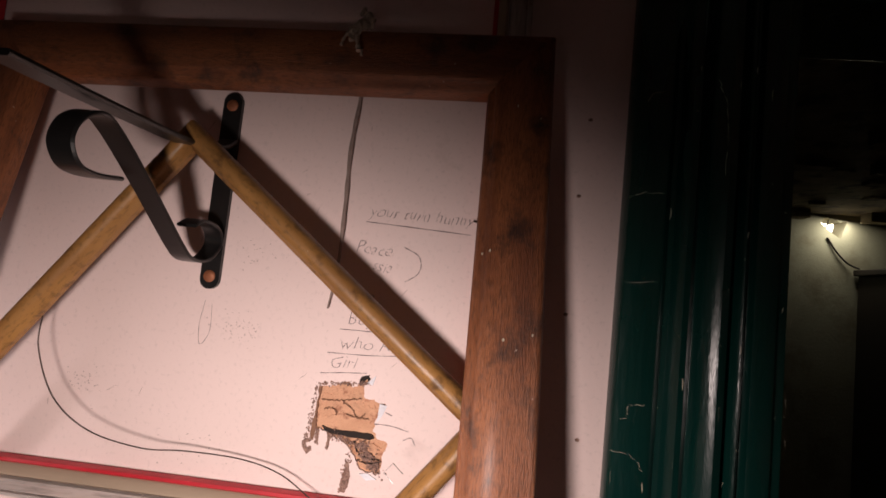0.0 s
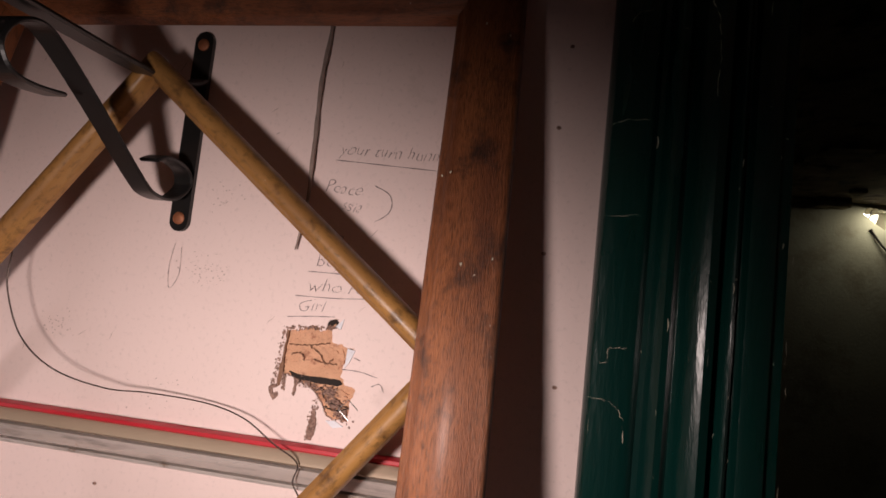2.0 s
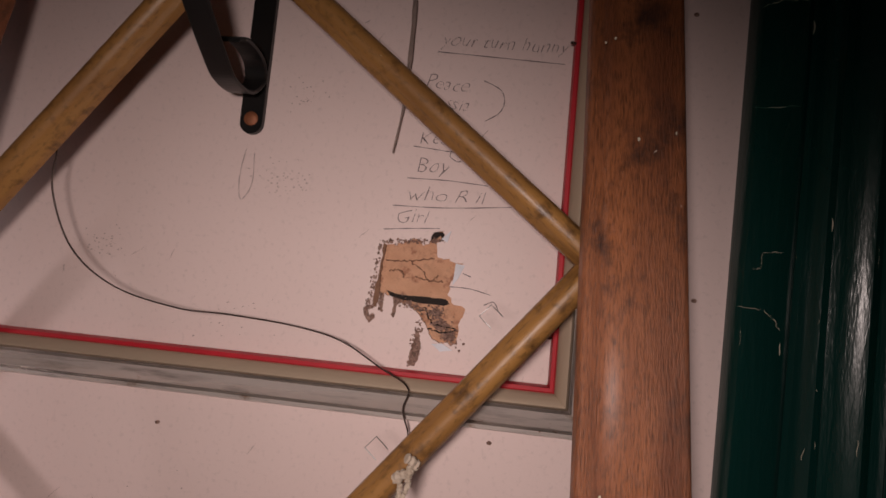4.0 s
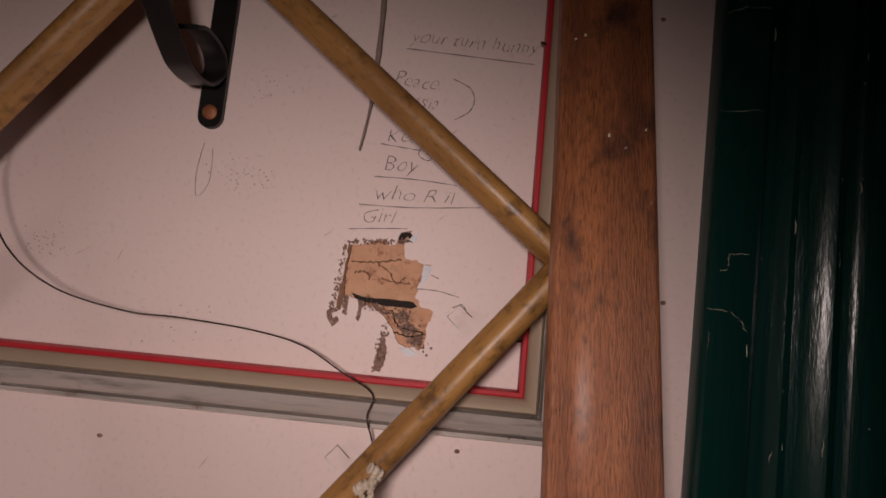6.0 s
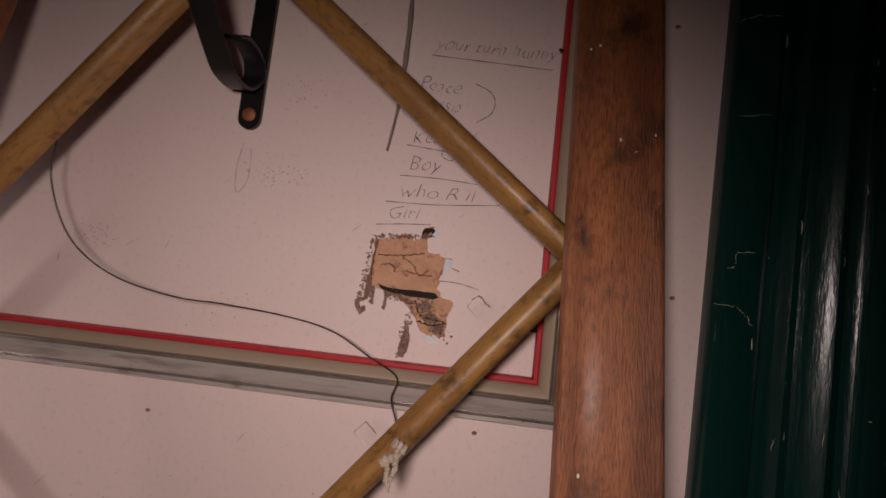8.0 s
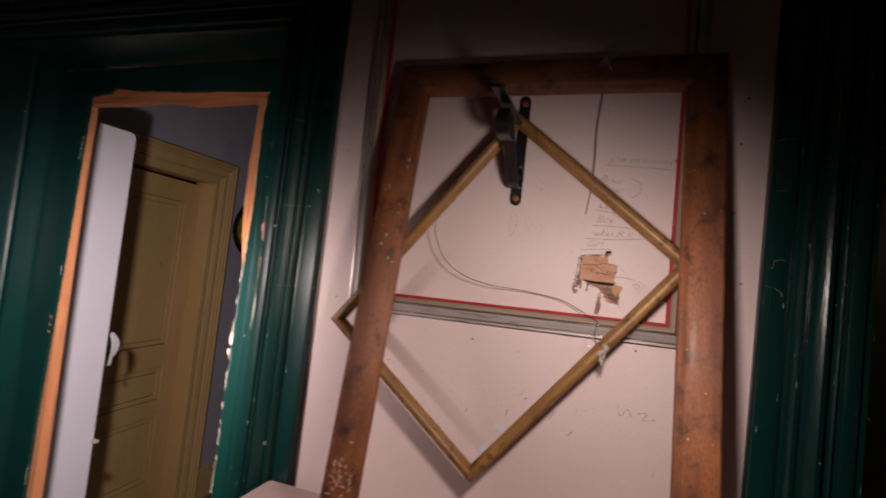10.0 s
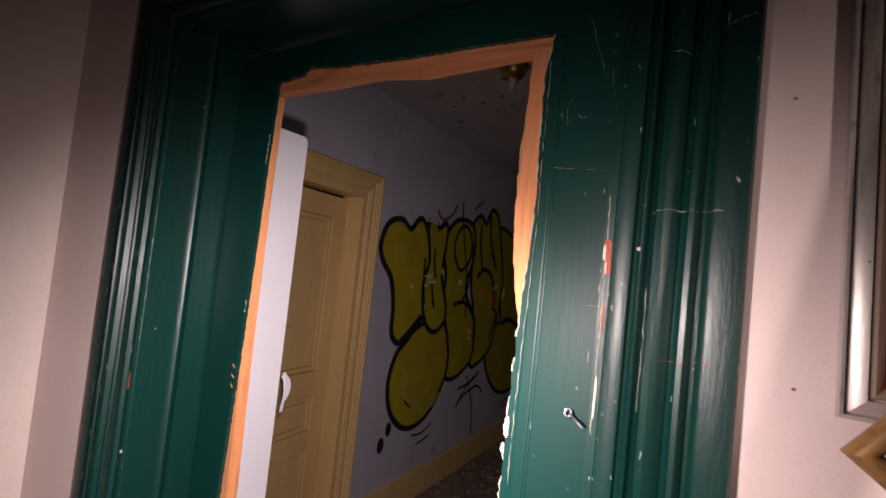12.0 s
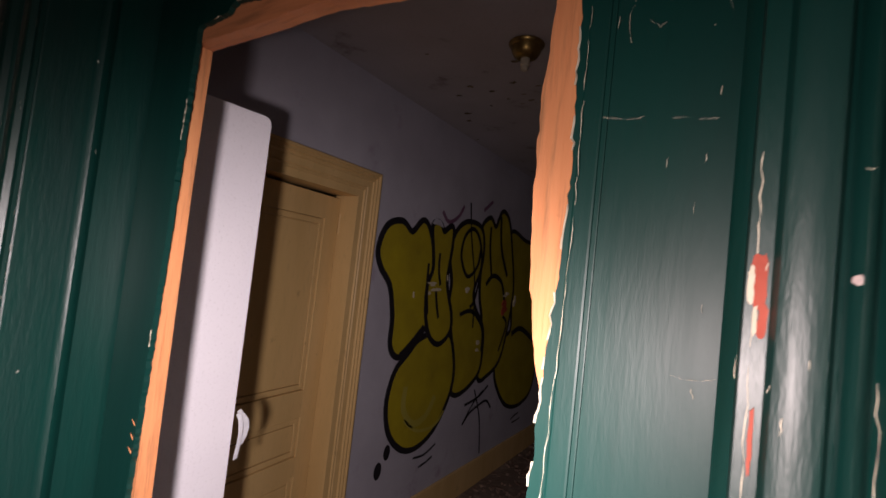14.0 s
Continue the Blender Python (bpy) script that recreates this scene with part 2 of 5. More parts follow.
def box(bm, x0, x1, y0, y1, z0, z1, bevel=0.0):
    r = bmesh.ops.create_cube(bm, size=1.0)
    vs = r["verts"]
    for v in vs:
        v.co = Vector(((x0 + x1) / 2 + v.co.x * (x1 - x0), (y0 + y1) / 2 + v.co.y * (y1 - y0), (z0 + z1) / 2 + v.co.z * (z1 - z0)))
    if bevel:
        es = list({e for v in vs for e in v.link_edges})
        bmesh.ops.bevel(bm, geom=es, offset=bevel, segments=2, affect="EDGES", profile=0.6)
    return bm


def boxes(*rows, bevel=0.0):
    bm = bmesh.new()
    for r in rows:
        box(bm, *r, bevel=bevel)
    return bm


def ring_sweep(rings, closed_ring=True, caps=True):
    """A skin over a row of vertex rings."""
    bm = bmesh.new()
    vs = [[bm.verts.new(p) for p in ring] for ring in rings]
    n = len(rings[0])
    for a, b in zip(vs, vs[1:]):
        for i in range(n if closed_ring else n - 1):
            j = (i + 1) % n
            bm.faces.new((a[i], a[j], b[j], b[i]))
    if caps and closed_ring:
        bm.faces.new(vs[0])
        bm.faces.new(vs[-1][::-1])
    return bm


def tube(points, radius, sides=8, wobble=0.0, bm=None):
    """A round strand along points."""
    own = bm is None
    pts = [Vector(p) for p in points]
    rings = []
    for i, p in enumerate(pts):
        d = (pts[min(i + 1, len(pts) - 1)] - pts[max(i - 1, 0)]).normalized()
        side = d.cross(Vector((0.31, 0.17, 0.93)))
        side = side.normalized() if side.length > 1e-4 else Vector((1, 0, 0))
        up = d.cross(side)
        r = (radius[i] if isinstance(radius, list) else radius) * (1 + wobble * math.sin(i * 2.3))
        rings.append([p + r * (math.cos(a) * side + math.sin(a) * up) for a in (2 * math.pi * k / sides for k in range(sides))])
    made = ring_sweep(rings)
    if own:
        return made
    me = bpy.data.meshes.new("tmp")
    made.to_mesh(me)
    made.free()
    bm.from_mesh(me)
    bpy.data.meshes.remove(me)
    return bm


def spline(points, steps=8, closed=False):
    """A smooth line through points."""
    pts = [Vector(p) for p in points]
    out = []
    n = len(pts)
    for i in range(n if closed else n - 1):
        if closed:
            a, b, c, d = (pts[(i + k) % n] for k in (-1, 0, 1, 2))
        else:
            a, b, c, d = pts[max(i - 1, 0)], pts[i], pts[i + 1], pts[min(i + 2, n - 1)]
        for k in range(steps):
            t = k / steps
            out.append(0.5 * ((2 * b) + (c - a) * t + (2 * a - 5 * b + 4 * c - d) * t * t + (3 * b - a - 3 * c + d) * t ** 3))
    if not closed:
        out.append(pts[-1])
    return out


def strip(path, width_dir, width, thick):
    """A flat iron strip: path in space, its width along width_dir."""
    pts = [Vector(p) for p in path]
    w = Vector(width_dir).normalized() * (width / 2)
    rings = []
    for i, p in enumerate(pts):
        d = (pts[min(i + 1, len(pts) - 1)] - pts[max(i - 1, 0)]).normalized()
        n = d.cross(w).normalized() * (thick / 2)
        rings.append([p + w * 0.86 + n, p + w + n * 0.2, p + w - n * 0.2, p + w * 0.86 - n, p - w * 0.86 - n, p - w - n * 0.2, p - w + n * 0.2, p - w * 0.86 + n])
    return ring_sweep(rings)


def slab(outline, y0, y1, axis="y"):
    """A flat piece cut to an outline of (u, v): in the x-z plane between two y, or in the y-z plane between two x."""
    put = (lambda u, v, d: (u, d, v)) if axis == "y" else (lambda u, v, d: (d, u, v))
    bm = bmesh.new()
    a = [bm.verts.new(put(u, v, y0)) for u, v in outline]
    b = [bm.verts.new(put(u, v, y1)) for u, v in outline]
    ea = [bm.edges.new((a[i], a[(i + 1) % len(a)])) for i in range(len(a))]
    eb = [bm.edges.new((b[i], b[(i + 1) % len(b)])) for i in range(len(b))]
    bmesh.ops.triangle_fill(bm, use_beauty=True, edges=ea)
    bmesh.ops.triangle_fill(bm, use_beauty=True, edges=eb)
    for i in range(len(a)):
        j = (i + 1) % len(a)
        bm.faces.new((a[i], a[j], b[j], b[i]))
    return bm


def rough_edge(a, b, steps, amount, rnd):
    """Points from a to b, knocked about."""
    out = []
    for i in range(steps):
        t = i / steps
        k = 0 if i == 0 else amount
        out.append((a[0] + (b[0] - a[0]) * t + rnd.uniform(-k, k), a[1] + (b[1] - a[1]) * t + rnd.uniform(-k, k)))
    return out


def grown(outline, amount):
    """An outline moved outwards."""
    n = len(outline)
    area = sum(outline[i][0] * outline[(i + 1) % n][1] - outline[(i + 1) % n][0] * outline[i][1] for i in range(n))
    s = 1 if area > 0 else -1
    out = []
    for i in range(n):
        p, q = outline[i - 1], outline[(i + 1) % n]
        dx, dy = q[0] - p[0], q[1] - p[1]
        k = max(1e-6, math.hypot(dx, dy))
        out.append((outline[i][0] + s * amount * dy / k, outline[i][1] - s * amount * dx / k))
    return out


def ribbon(bm, pts, width, r):
    """A thin raised flake along points, laid on whatever lies there."""
    va, vb = [], []
    for i, p in enumerate(pts):
        d = (pts[min(i + 1, len(pts) - 1)] - pts[max(i - 1, 0)]).normalized()
        n = Vector((-d.z, 0, d.x)) * width * 0.5 * r.uniform(0.35, 1.0) * (0.3 if i in (0, len(pts) - 1) else 1)
        va.append(bm.verts.new(p + n))
        vb.append(bm.verts.new(p - n))
    for i in range(len(pts) - 1):
        bm.faces.new((va[i], vb[i], vb[i + 1], va[i + 1]))


# ---- structure: the dark room, the passage behind the green door, the room on the other side ----
H_ROOM = 2.85
T = 0.16
DL, DR = (-1.53, -0.365, 2.29), (0.367, 1.53, 2.29)  # outer edges and tops of the two door casings
CW = 0.138  # casing width

rnd = random.Random(4)
# the torn hole in the wall skin between the doors
HOLE = [(0.115, 1.739), (0.124, 1.738), (0.128, 1.740), (0.134, 1.742), (0.137, 1.745), (0.143, 1.744), (0.146, 1.740), (0.150, 1.743), (0.153, 1.751), (0.161, 1.753), (0.160, 1.744),
        (0.156, 1.743), (0.158, 1.732), (0.167, 1.732), (0.172, 1.729), (0.178, 1.730), (0.172, 1.718), (0.169, 1.711), (0.168, 1.705), (0.173, 1.698), (0.182, 1.696), (0.180, 1.688),
        (0.178, 1.671), (0.175, 1.667), (0.170, 1.669), (0.165, 1.668), (0.159, 1.671), (0.155, 1.678), (0.150, 1.685), (0.145, 1.690), (0.139, 1.694), (0.132, 1.695), (0.128, 1.697),
        (0.120, 1.701), (0.116, 1.698), (0.115, 1.690), (0.110, 1.690), (0.112, 1.701), (0.114, 1.719)]
HOLE_EDGE = []
for i, p in enumerate(HOLE):
    HOLE_EDGE += rough_edge(p, HOLE[(i + 1) % len(HOLE)], 4, 0.0012, rnd)


def skin_with_hole(x0, x1, z0, z1, y, hole, depth):
    bm = bmesh.new()
    outer = [bm.verts.new((x, y, z)) for x, z in ((x0, z0), (x1, z0), (x1, z1), (x0, z1))]
    inner = [bm.verts.new((x, y, z)) for x, z in hole]
    es = [bm.edges.new((r[i], r[(i + 1) % len(r)])) for r in (outer, inner) for i in range(len(r))]
    bmesh.ops.triangle_fill(bm, use_beauty=True, edges=es)
    back = [bm.verts.new((x, y + depth, z)) for x, z in hole]
    for i in range(len(hole)):
        j = (i + 1) % len(hole)
        bm.faces.new((inner[i], inner[j], back[j], back[i]))
    return bm


wall_n = solo("wall_north", boxes((-1.95, DL[0] + 0.05, 0, T, 0, H_ROOM), (DL[0] + 0.05, DL[1] - 0.05, 0, T, DL[2] - 0.05, H_ROOM),
                                  (DL[1] - 0.05, DR[0] + 0.05, 0.006, T, 0, H_ROOM), (DR[0] + 0.05, DR[1] - 0.05, 0, T, DR[2] - 0.05, H_ROOM),
                                  (DR[1] - 0.05, 1.95, 0, T, 0, H_ROOM)), WALL, "off-white painted inner wall with two doorways", "wall", kind="structure")
solo("wall_skin", skin_with_hole(DL[1] - 0.05, DR[0] + 0.05, 0, H_ROOM, 0.0, HOLE_EDGE, 0.006), WALL,
     "pinkish white painted wall skin with a torn hole", "wall", kind="structure")
solo("wall_west", boxes((-1.95, -1.79, -2.6, -0.0005, 0, H_ROOM)), WALL_SIDE, "warm white painted side wall of the room", "wall", kind="structure")
solo("wall_east", boxes((1.79, 1.95, -2.6, -0.0005, 0, H_ROOM)), WALL_SIDE, "warm white painted side wall of the room", "wall", kind="structure")
solo("wall_south", boxes((-1.95, 1.95, -2.76, -2.6, 0, H_ROOM)), WALL_SIDE, "warm white painted back wall of the room", "wall", kind="structure")
solo("ceiling", boxes((-1.95, 1.95, -2.76, T, H_ROOM, H_ROOM + 0.1)), CEIL, "old plaster ceiling of the dark room", "ceiling", kind="structure")
solo("floor", boxes((-2.9, 4.2, -2.8, 8.2, -0.1, 0.0)), FLOOR, "dusty dark floor strewn with debris", "floor", kind="structure")

# passage
PX, QX, P_END, H_PASS = -2.25, -0.43, 8.0, 2.75
ID = (0.62, 1.835, 2.235)  # inner door casing: y from, y to, top
solo("wall_passage_west", boxes((PX - 0.16, PX, T, ID[0] + 0.06, 0, H_PASS), (PX - 0.16, PX, ID[0] + 0.06, ID[1] - 0.06, ID[2] - 0.06, H_PASS),
                                (PX - 0.16, PX, ID[1] - 0.06, P_END, 0, H_PASS)), LILAC, "lilac painted passage wall with graffiti", "wall", kind="structure")
solo("wall_passage_east", boxes((QX, QX + 0.14, T, P_END, 0, H_PASS)), LILAC, "lilac painted passage wall", "wall", kind="structure")
solo("wall_passage_end", boxes((PX - 0.16, QX + 0.14, P_END, P_END + 0.15, 0, H_PASS)), LILAC, "lilac wall at the dark end of the passage", "wall", kind="structure")
solo("wall_passage_near", boxes((PX - 0.16, -1.95, 0.0, T, 0, H_PASS)), LILAC, "lilac wall beside the green door", "wall", kind="structure")
solo("ceiling_passage", boxes((PX - 0.16, QX + 0.14, T, P_END + 0.15, H_PASS, H_PASS + 0.1)), CEIL, "stained plaster ceiling of the passage", "ceiling", kind="structure")
solo("wall_behind_inner_door", boxes((PX - 0.9, PX - 0.8, 0.3, 2.2, 0, H_PASS), (PX - 0.8, PX - 0.16, 0.3, 0.4, 0, H_PASS), (PX - 0.8, PX - 0.16, 2.1, 2.2, 0, H_PASS),
                                     (PX - 0.9, PX - 0.16, 0.3, 2.2, H_PASS, H_PASS + 0.1)), LILAC, "unlit wall behind the cream inner door", "wall", kind="structure")

# room beyond the other doorway
RY, H_R = 3.0, 2.57
LEAK = [(2.400, 2.505), (2.415, 2.538), (2.445, 2.549), (2.456, 2.532), (2.470, 2.545), (2.486, 2.524), (2.500, 2.540), (2.516, 2.519), (2.565, 2.535), (2.545, 2.470), (2.524, 2.410), (2.480, 2.440)]
bm = bmesh.new()
outer = [bm.verts.new((x, RY, z)) for x, z in ((-0.29, 0), (4.0, 0), (4.0, H_R), (-0.29, H_R))]
inner = [bm.verts.new((x, RY, z)) for x, z in LEAK]
es = [bm.edges.new((r[i], r[(i + 1) % len(r)])) for r in (outer, inner) for i in range(len(r))]
bmesh.ops.triangle_fill(bm, use_beauty=True, edges=es)
solid = bmesh.ops.extrude_face_region(bm, geom=bm.faces[:])
for v in solid["geom"]:
    if isinstance(v, bmesh.types.BMVert):
        v.co.y += 0.12
solo("wall_far_room", bm, PLASTER, "bare mouldy plaster wall with a daylight gap", "wall", kind="structure")
solo("wall_far_room_east", boxes((4.0, 4.15, T, RY + 0.12, 0, H_R)), PLASTER, "bare mouldy plaster wall", "wall", kind="structure")
solo("wall_far_room_south", boxes((1.95, 4.15, 0.02, T, 0, H_R)), PLASTER, "bare mouldy plaster wall", "wall", kind="structure")
solo("backdrop_daylight", boxes((2.2, 2.8, RY + 0.5, RY + 0.52, 2.2, 2.8)), DAYGLOW, "bright daylight outside the gap in the wall", "backdrop", kind="structure")
# lamp added inside the room, washing the wall below the gap with its glow
gap = bpy.data.lights.new("gap_wall_wash", "AREA")
gap.shape, gap.size, gap.size_y, gap.energy, gap.color = "RECTANGLE", 0.16, 0.08, 2.6, (1.0, 0.94, 0.74)
new("gap_wall_wash", gap).matrix_basis = look((2.50, RY - 0.10, 2.52), (2.42, RY + 0.06, 1.7))
bm = bmesh.new()
box(bm, -0.29, 4.15, T, RY + 0.12, H_R, H_R + 0.1)
crnd = random.Random(8)
for k in range(60):
    x, y = crnd.uniform(1.0, 3.6), crnd.uniform(1.4, RY - 0.02)
    w, d, h = crnd.uniform(0.05, 0.28), crnd.uniform(0.02, 0.1), crnd.uniform(0.004, 0.06)
    box(bm, x, x + w, y, min(y + d, RY - 0.005), H_R - h, H_R + 0.02)
solo("ceiling_far_room", bm, ROTTEN, "rotten ceiling with peeling hanging laths", "ceiling", kind="structure")

# moulded casings
PROFILE = [(0.0, 0.0), (0.0, 0.012), (0.003, 0.016), (0.030, 0.017), (0.034, 0.015), (0.038, 0.010), (0.042, 0.010), (0.045, 0.018), (0.049, 0.022), (0.054, 0.021),
           (0.057, 0.014), (0.061, 0.011), (0.065, 0.015), (0.070, 0.023), (0.077, 0.026), (0.084, 0.023), (0.087, 0.014), (0.090, 0.008), (0.092, 0.010), (0.094, 0.016), (0.097, 0.018), (0.100, 0.015), (0.102, 0.009), (0.104, 0.010),
           (0.1065, 0.0155), (0.110, 0.0165), (0.122, 0.0150), (0.1255, 0.0135), (0.128, 0.006), (0.138, 0.005), (0.138, 0.0)]


def casing(name, span, profile, material, label, wall_depth, place, face=None):
    """A moulded door casing with a jamb lining; place maps (across, out of the wall, up) into the room."""
    a, b, top = span
    t = thing(name, place((a + b) / 2, 0, 0), label, "door casing", kind="structure")
    sides = []
    for key in ("side", "head", "side_"):
        rings = []
        count = 12 if key != "head" else 8
        for i in range(count + 1):
            f = i / count
            ring = []
            for u, d in profile:
                wob = 0.0006 * math.sin(i * 1.7 + u * 90)
                if key == "side":
                    ring.append(place(a + u, d + (wob if d else 0), (top - u) * f))
                elif key == "head":
                    ring.append(place(a + u + (b - a - 2 * u) * f, d + (wob if d else 0), top - u))
                else:
                    ring.append(place(b - u, d + (wob if d else 0), (top - u) * (1 - f)))
            rings.append(ring)
        sides.append(smooth(part("casing_head" if key == "head" else "casing_side", ring_sweep(rings), material, t)))
    w = profile[-1][0]
    for x0, x1, z0, z1 in ((a + 0.05, a + w, 0, top - w), (b - w, b - 0.05, 0, top - w), (a + 0.05, b - 0.05, top - w, top - 0.05)):
        bm = bmesh.new()
        corners = [place(x, -d, z) for x in (x0, x1) for d in (0.0005, wall_depth) for z in (z0, z1)]
        xs, ys, zs = zip(*corners)
        box(bm, min(xs), max(xs), min(ys), max(ys), min(zs), max(zs), bevel=0.003)
        part("jamb", bm, material, t)
    return t, sides


NORTH = lambda x, d, z: (x, -d, z)
STOP = [(0, 0), (0.004, 0.006), (0.010, 0.009), (0.016, 0.008), (0.022, 0.004), (0.028, 0.0)]
green_left, left_sides = casing("door_casing_1", DL, PROFILE, GREEN, "dark green gloss-painted moulded door casing with chipped edges", T + 0.004, NORTH)
green_right, right_sides = casing("door_casing_2", DR, PROFILE, GREEN_GLOSS, "dark green gloss-painted moulded casing of an open doorway", T + 0.004, NORTH)
for x0, sg in ((DL[0] + CW, 1), (DL[1] - CW, -1)):
    smooth(part("stop_bead", ring_sweep([[(x0 + sg * (d * 1.1 - 0.0005), 0.068 + u, z) for u, d in STOP] for z in (0.0, 0.7, 1.4, DL[2] - CW)]), GREEN, green_left))


# ---- the green door with the piece cut out of it ----
LEAF_Y, LEAF_TURN = 0.104, -3.2
green_door = thing("door_1", (-0.512, LEAF_Y, 0.0), "green gloss-painted door with a roughly sawn-out opening", "door", kind="structure")
leaf_m = Matrix.Translation((-0.512, LEAF_Y, 0)) @ Matrix.Rotation(radians(LEAF_TURN), 4, "Z")
LW, LH = 0.872, 2.142  # leaf width, height; leaf coordinates: x from 0 (key side) to -LW
jr = random.Random(11)


def torn(points, amount, per):
    out = []
    for a, b in zip(points, points[1:]):
        n = max(2, int(math.hypot(b[0] - a[0], b[1] - a[1]) / per))
        out += rough_edge(a, b, n, amount, jr)
    return out + [points[-1]]


# painted face, with a ragged edge round the cut
edge_r = torn([(-0.129, 0.0), (-0.129, 0.9), (-0.128, 1.5), (-0.125, 1.60), (-0.122, 1.68), (-0.118, 1.75), (-0.116, 1.83), (-0.119, 1.90), (-0.121, 2.0), (-0.110, 2.062)], 0.0014, 0.006)
edge_t = torn([(-0.110, 2.064), (-0.24, 2.067), (-0.42, 2.071), (-0.56, 2.078), (-0.648, 2.088), (-0.668, 2.074), (-0.742, 2.068)], 0.0015, 0.006)
edge_l = torn([(-0.742, 2.066), (-0.75, 1.85), (-0.757, 1.6), (-0.764, 1.4), (-0.775, 1.15), (-0.78, 0.6), (-0.78, 0.0)], 0.0015, 0.006)
face = [(0.0, 0.0), (0.0, LH), (-LW, LH), (-LW, 0.0)] + edge_l[::-1] + edge_t[::-1][1:] + edge_r[::-1][1:]
part("painted_face", slab(face, 0.0, 0.009), GREEN_LEAF, green_door, "", leaf_m)
# bare wood left by the saw
in_r = torn([(-0.119, 0.0), (-0.119, 1.0), (-0.119, 1.56), (-0.124, 1.62), (-0.137, 1.67), (-0.147, 1.73), (-0.152, 1.80), (-0.153, 1.88), (-0.150, 1.95), (-0.146, 2.05)], 0.0014, 0.010)
part("sawn_edge", slab([(-0.004, 0.0)] + in_r + [(-0.004, 2.05)], 0.009, 0.036), RAW, green_door, "raw orange pine where the door was sawn", leaf_m)
in_t = torn([(-0.004, 2.047), (-0.16, 2.046), (-0.36, 2.040), (-0.46, 2.052), (-0.60, 2.048), (-LW + 0.004, 2.046)], 0.0008, 0.012)
part("sawn_edge", slab(in_t + [(-LW + 0.004, LH - 0.003), (-0.004, LH - 0.003)], 0.0095, 0.037), RAW_X, green_door, "raw orange pine where the rail was sawn", leaf_m)
in_l = torn([(-0.756, 0.0), (-0.756, 1.2), (-0.760, 1.4), (-0.762, 1.54), (-0.763, 1.82), (-0.758, 2.046)], 0.0004, 0.03)
part("sawn_edge", slab([(-LW + 0.004, 0.0)] + in_l + [(-LW + 0.004, 2.046)], 0.009, 0.036), RAW, green_door, "raw orange pine where the door was sawn", leaf_m)
er = random.Random(19)
for edge in (edge_r, edge_t, edge_l):
    i = 0
    while i < len(edge) - 3:
        n = er.randint(3, 12)
        run = [Vector((a, -0.0012, b)) for a, b in edge[i:i + n]]
        if len(run) > 2 and run[0].z > 1.0 and (edge is not edge_l or er.random() < 0.22):
            bm = bmesh.new()
            va, vb = [], []
            for q, p in enumerate(run):
                d = (run[min(q + 1, len(run) - 1)] - run[max(q - 1, 0)]).normalized()
                w = er.uniform(0.0004, 0.0018)
                off = Vector((-d.z, 0, d.x)) * w
                va.append(bm.verts.new(p + off))
                vb.append(bm.verts.new(p - off + Vector((0, 0.004, 0))))
            for q in range(len(run) - 1):
                bm.faces.new((va[q], vb[q], vb[q + 1], va[q + 1]))
            part("splinter", bm, PALE, green_door, "pale splintered paint edge", leaf_m)
        i += n + er.randint(0, 6)
for k in range(3):
    z = 1.395 + 0.021 * k
    part("splinter", tube([(-0.766, 0.002, z), (-0.770, -0.001, z + 0.007), (-0.772, -0.003, z + 0.013)], [0.0012, 0.0009, 0.0003], 5), RAW, green_door, "loose splinter of pine", leaf_m)
# panel moulding left on the key side, with its cracked paint
part("moulding_strip", boxes((-0.112, -0.094, -0.004, 0.001, 0.02, 2.056), bevel=0.002), GREEN_LEAF, green_door, "", leaf_m)
part("moulding_strip", boxes((-0.100, -0.090, -0.002, 0.001, 0.02, 2.056), bevel=0.001), GREEN_LEAF, green_door, "", leaf_m)


# ---- frames on the wall ----
def rail(length, profile, mitre0=True, mitre1=True, sag=0.0, segs=10):
    """A moulding along local x; profile of (across, out): across from 0 at the outer edge inwards (+y), out along -z... mitred at both ends."""
    rings = []
    for i in range(segs + 1):
        f = i / segs
        ring = []
        for c, d in profile:
            x0, x1 = (c if mitre0 else 0.0), length - (c if mitre1 else 0.0)
            ring.append((x0 + (x1 - x0) * f, c, d))
        rings.append(ring)
    return ring_sweep(rings)


def wider(profile, k):
    return [(c * k, d) for c, d in profile]


def picture_frame(name, width, height, layers, m, label, category="picture frame"):
    """Four mitred rails, each with its mouldings; local x right, y up, z out of the wall; layers of (part, profile, material, label)."""
    t = new(name)
    t.empty_display_size = 0.05
    t.matrix_basis = m
    tagged(t, label, category)
    turns = ((0, 0, 0, width), (width, 0, 90, height), (width, height, 180, width), (0, height, 270, height))
    for x, y, a, length in turns:
        lead = None
        for pname, profile, material, plabel in layers:
            ob = new(pname, mesh_from(pname, rail(length, profile), material))
            ob.parent = lead or t
            if lead is None:
                ob.matrix_basis = pose(x, y, 0, 0, 0, a)
                lead = ob
            tagged(smooth(ob, 50), plabel)
    return t


def rounded(w, d, r=0.004, crown=0.0):
    """A plank section w wide and d deep with eased front edges."""
    return [(0, 0), (0, d - r), (r * 0.3, d - r * 0.3), (r, d), (w * 0.5, d + crown), (w - r, d), (w - r * 0.3, d - r * 0.3), (w, d - r), (w, 0)]


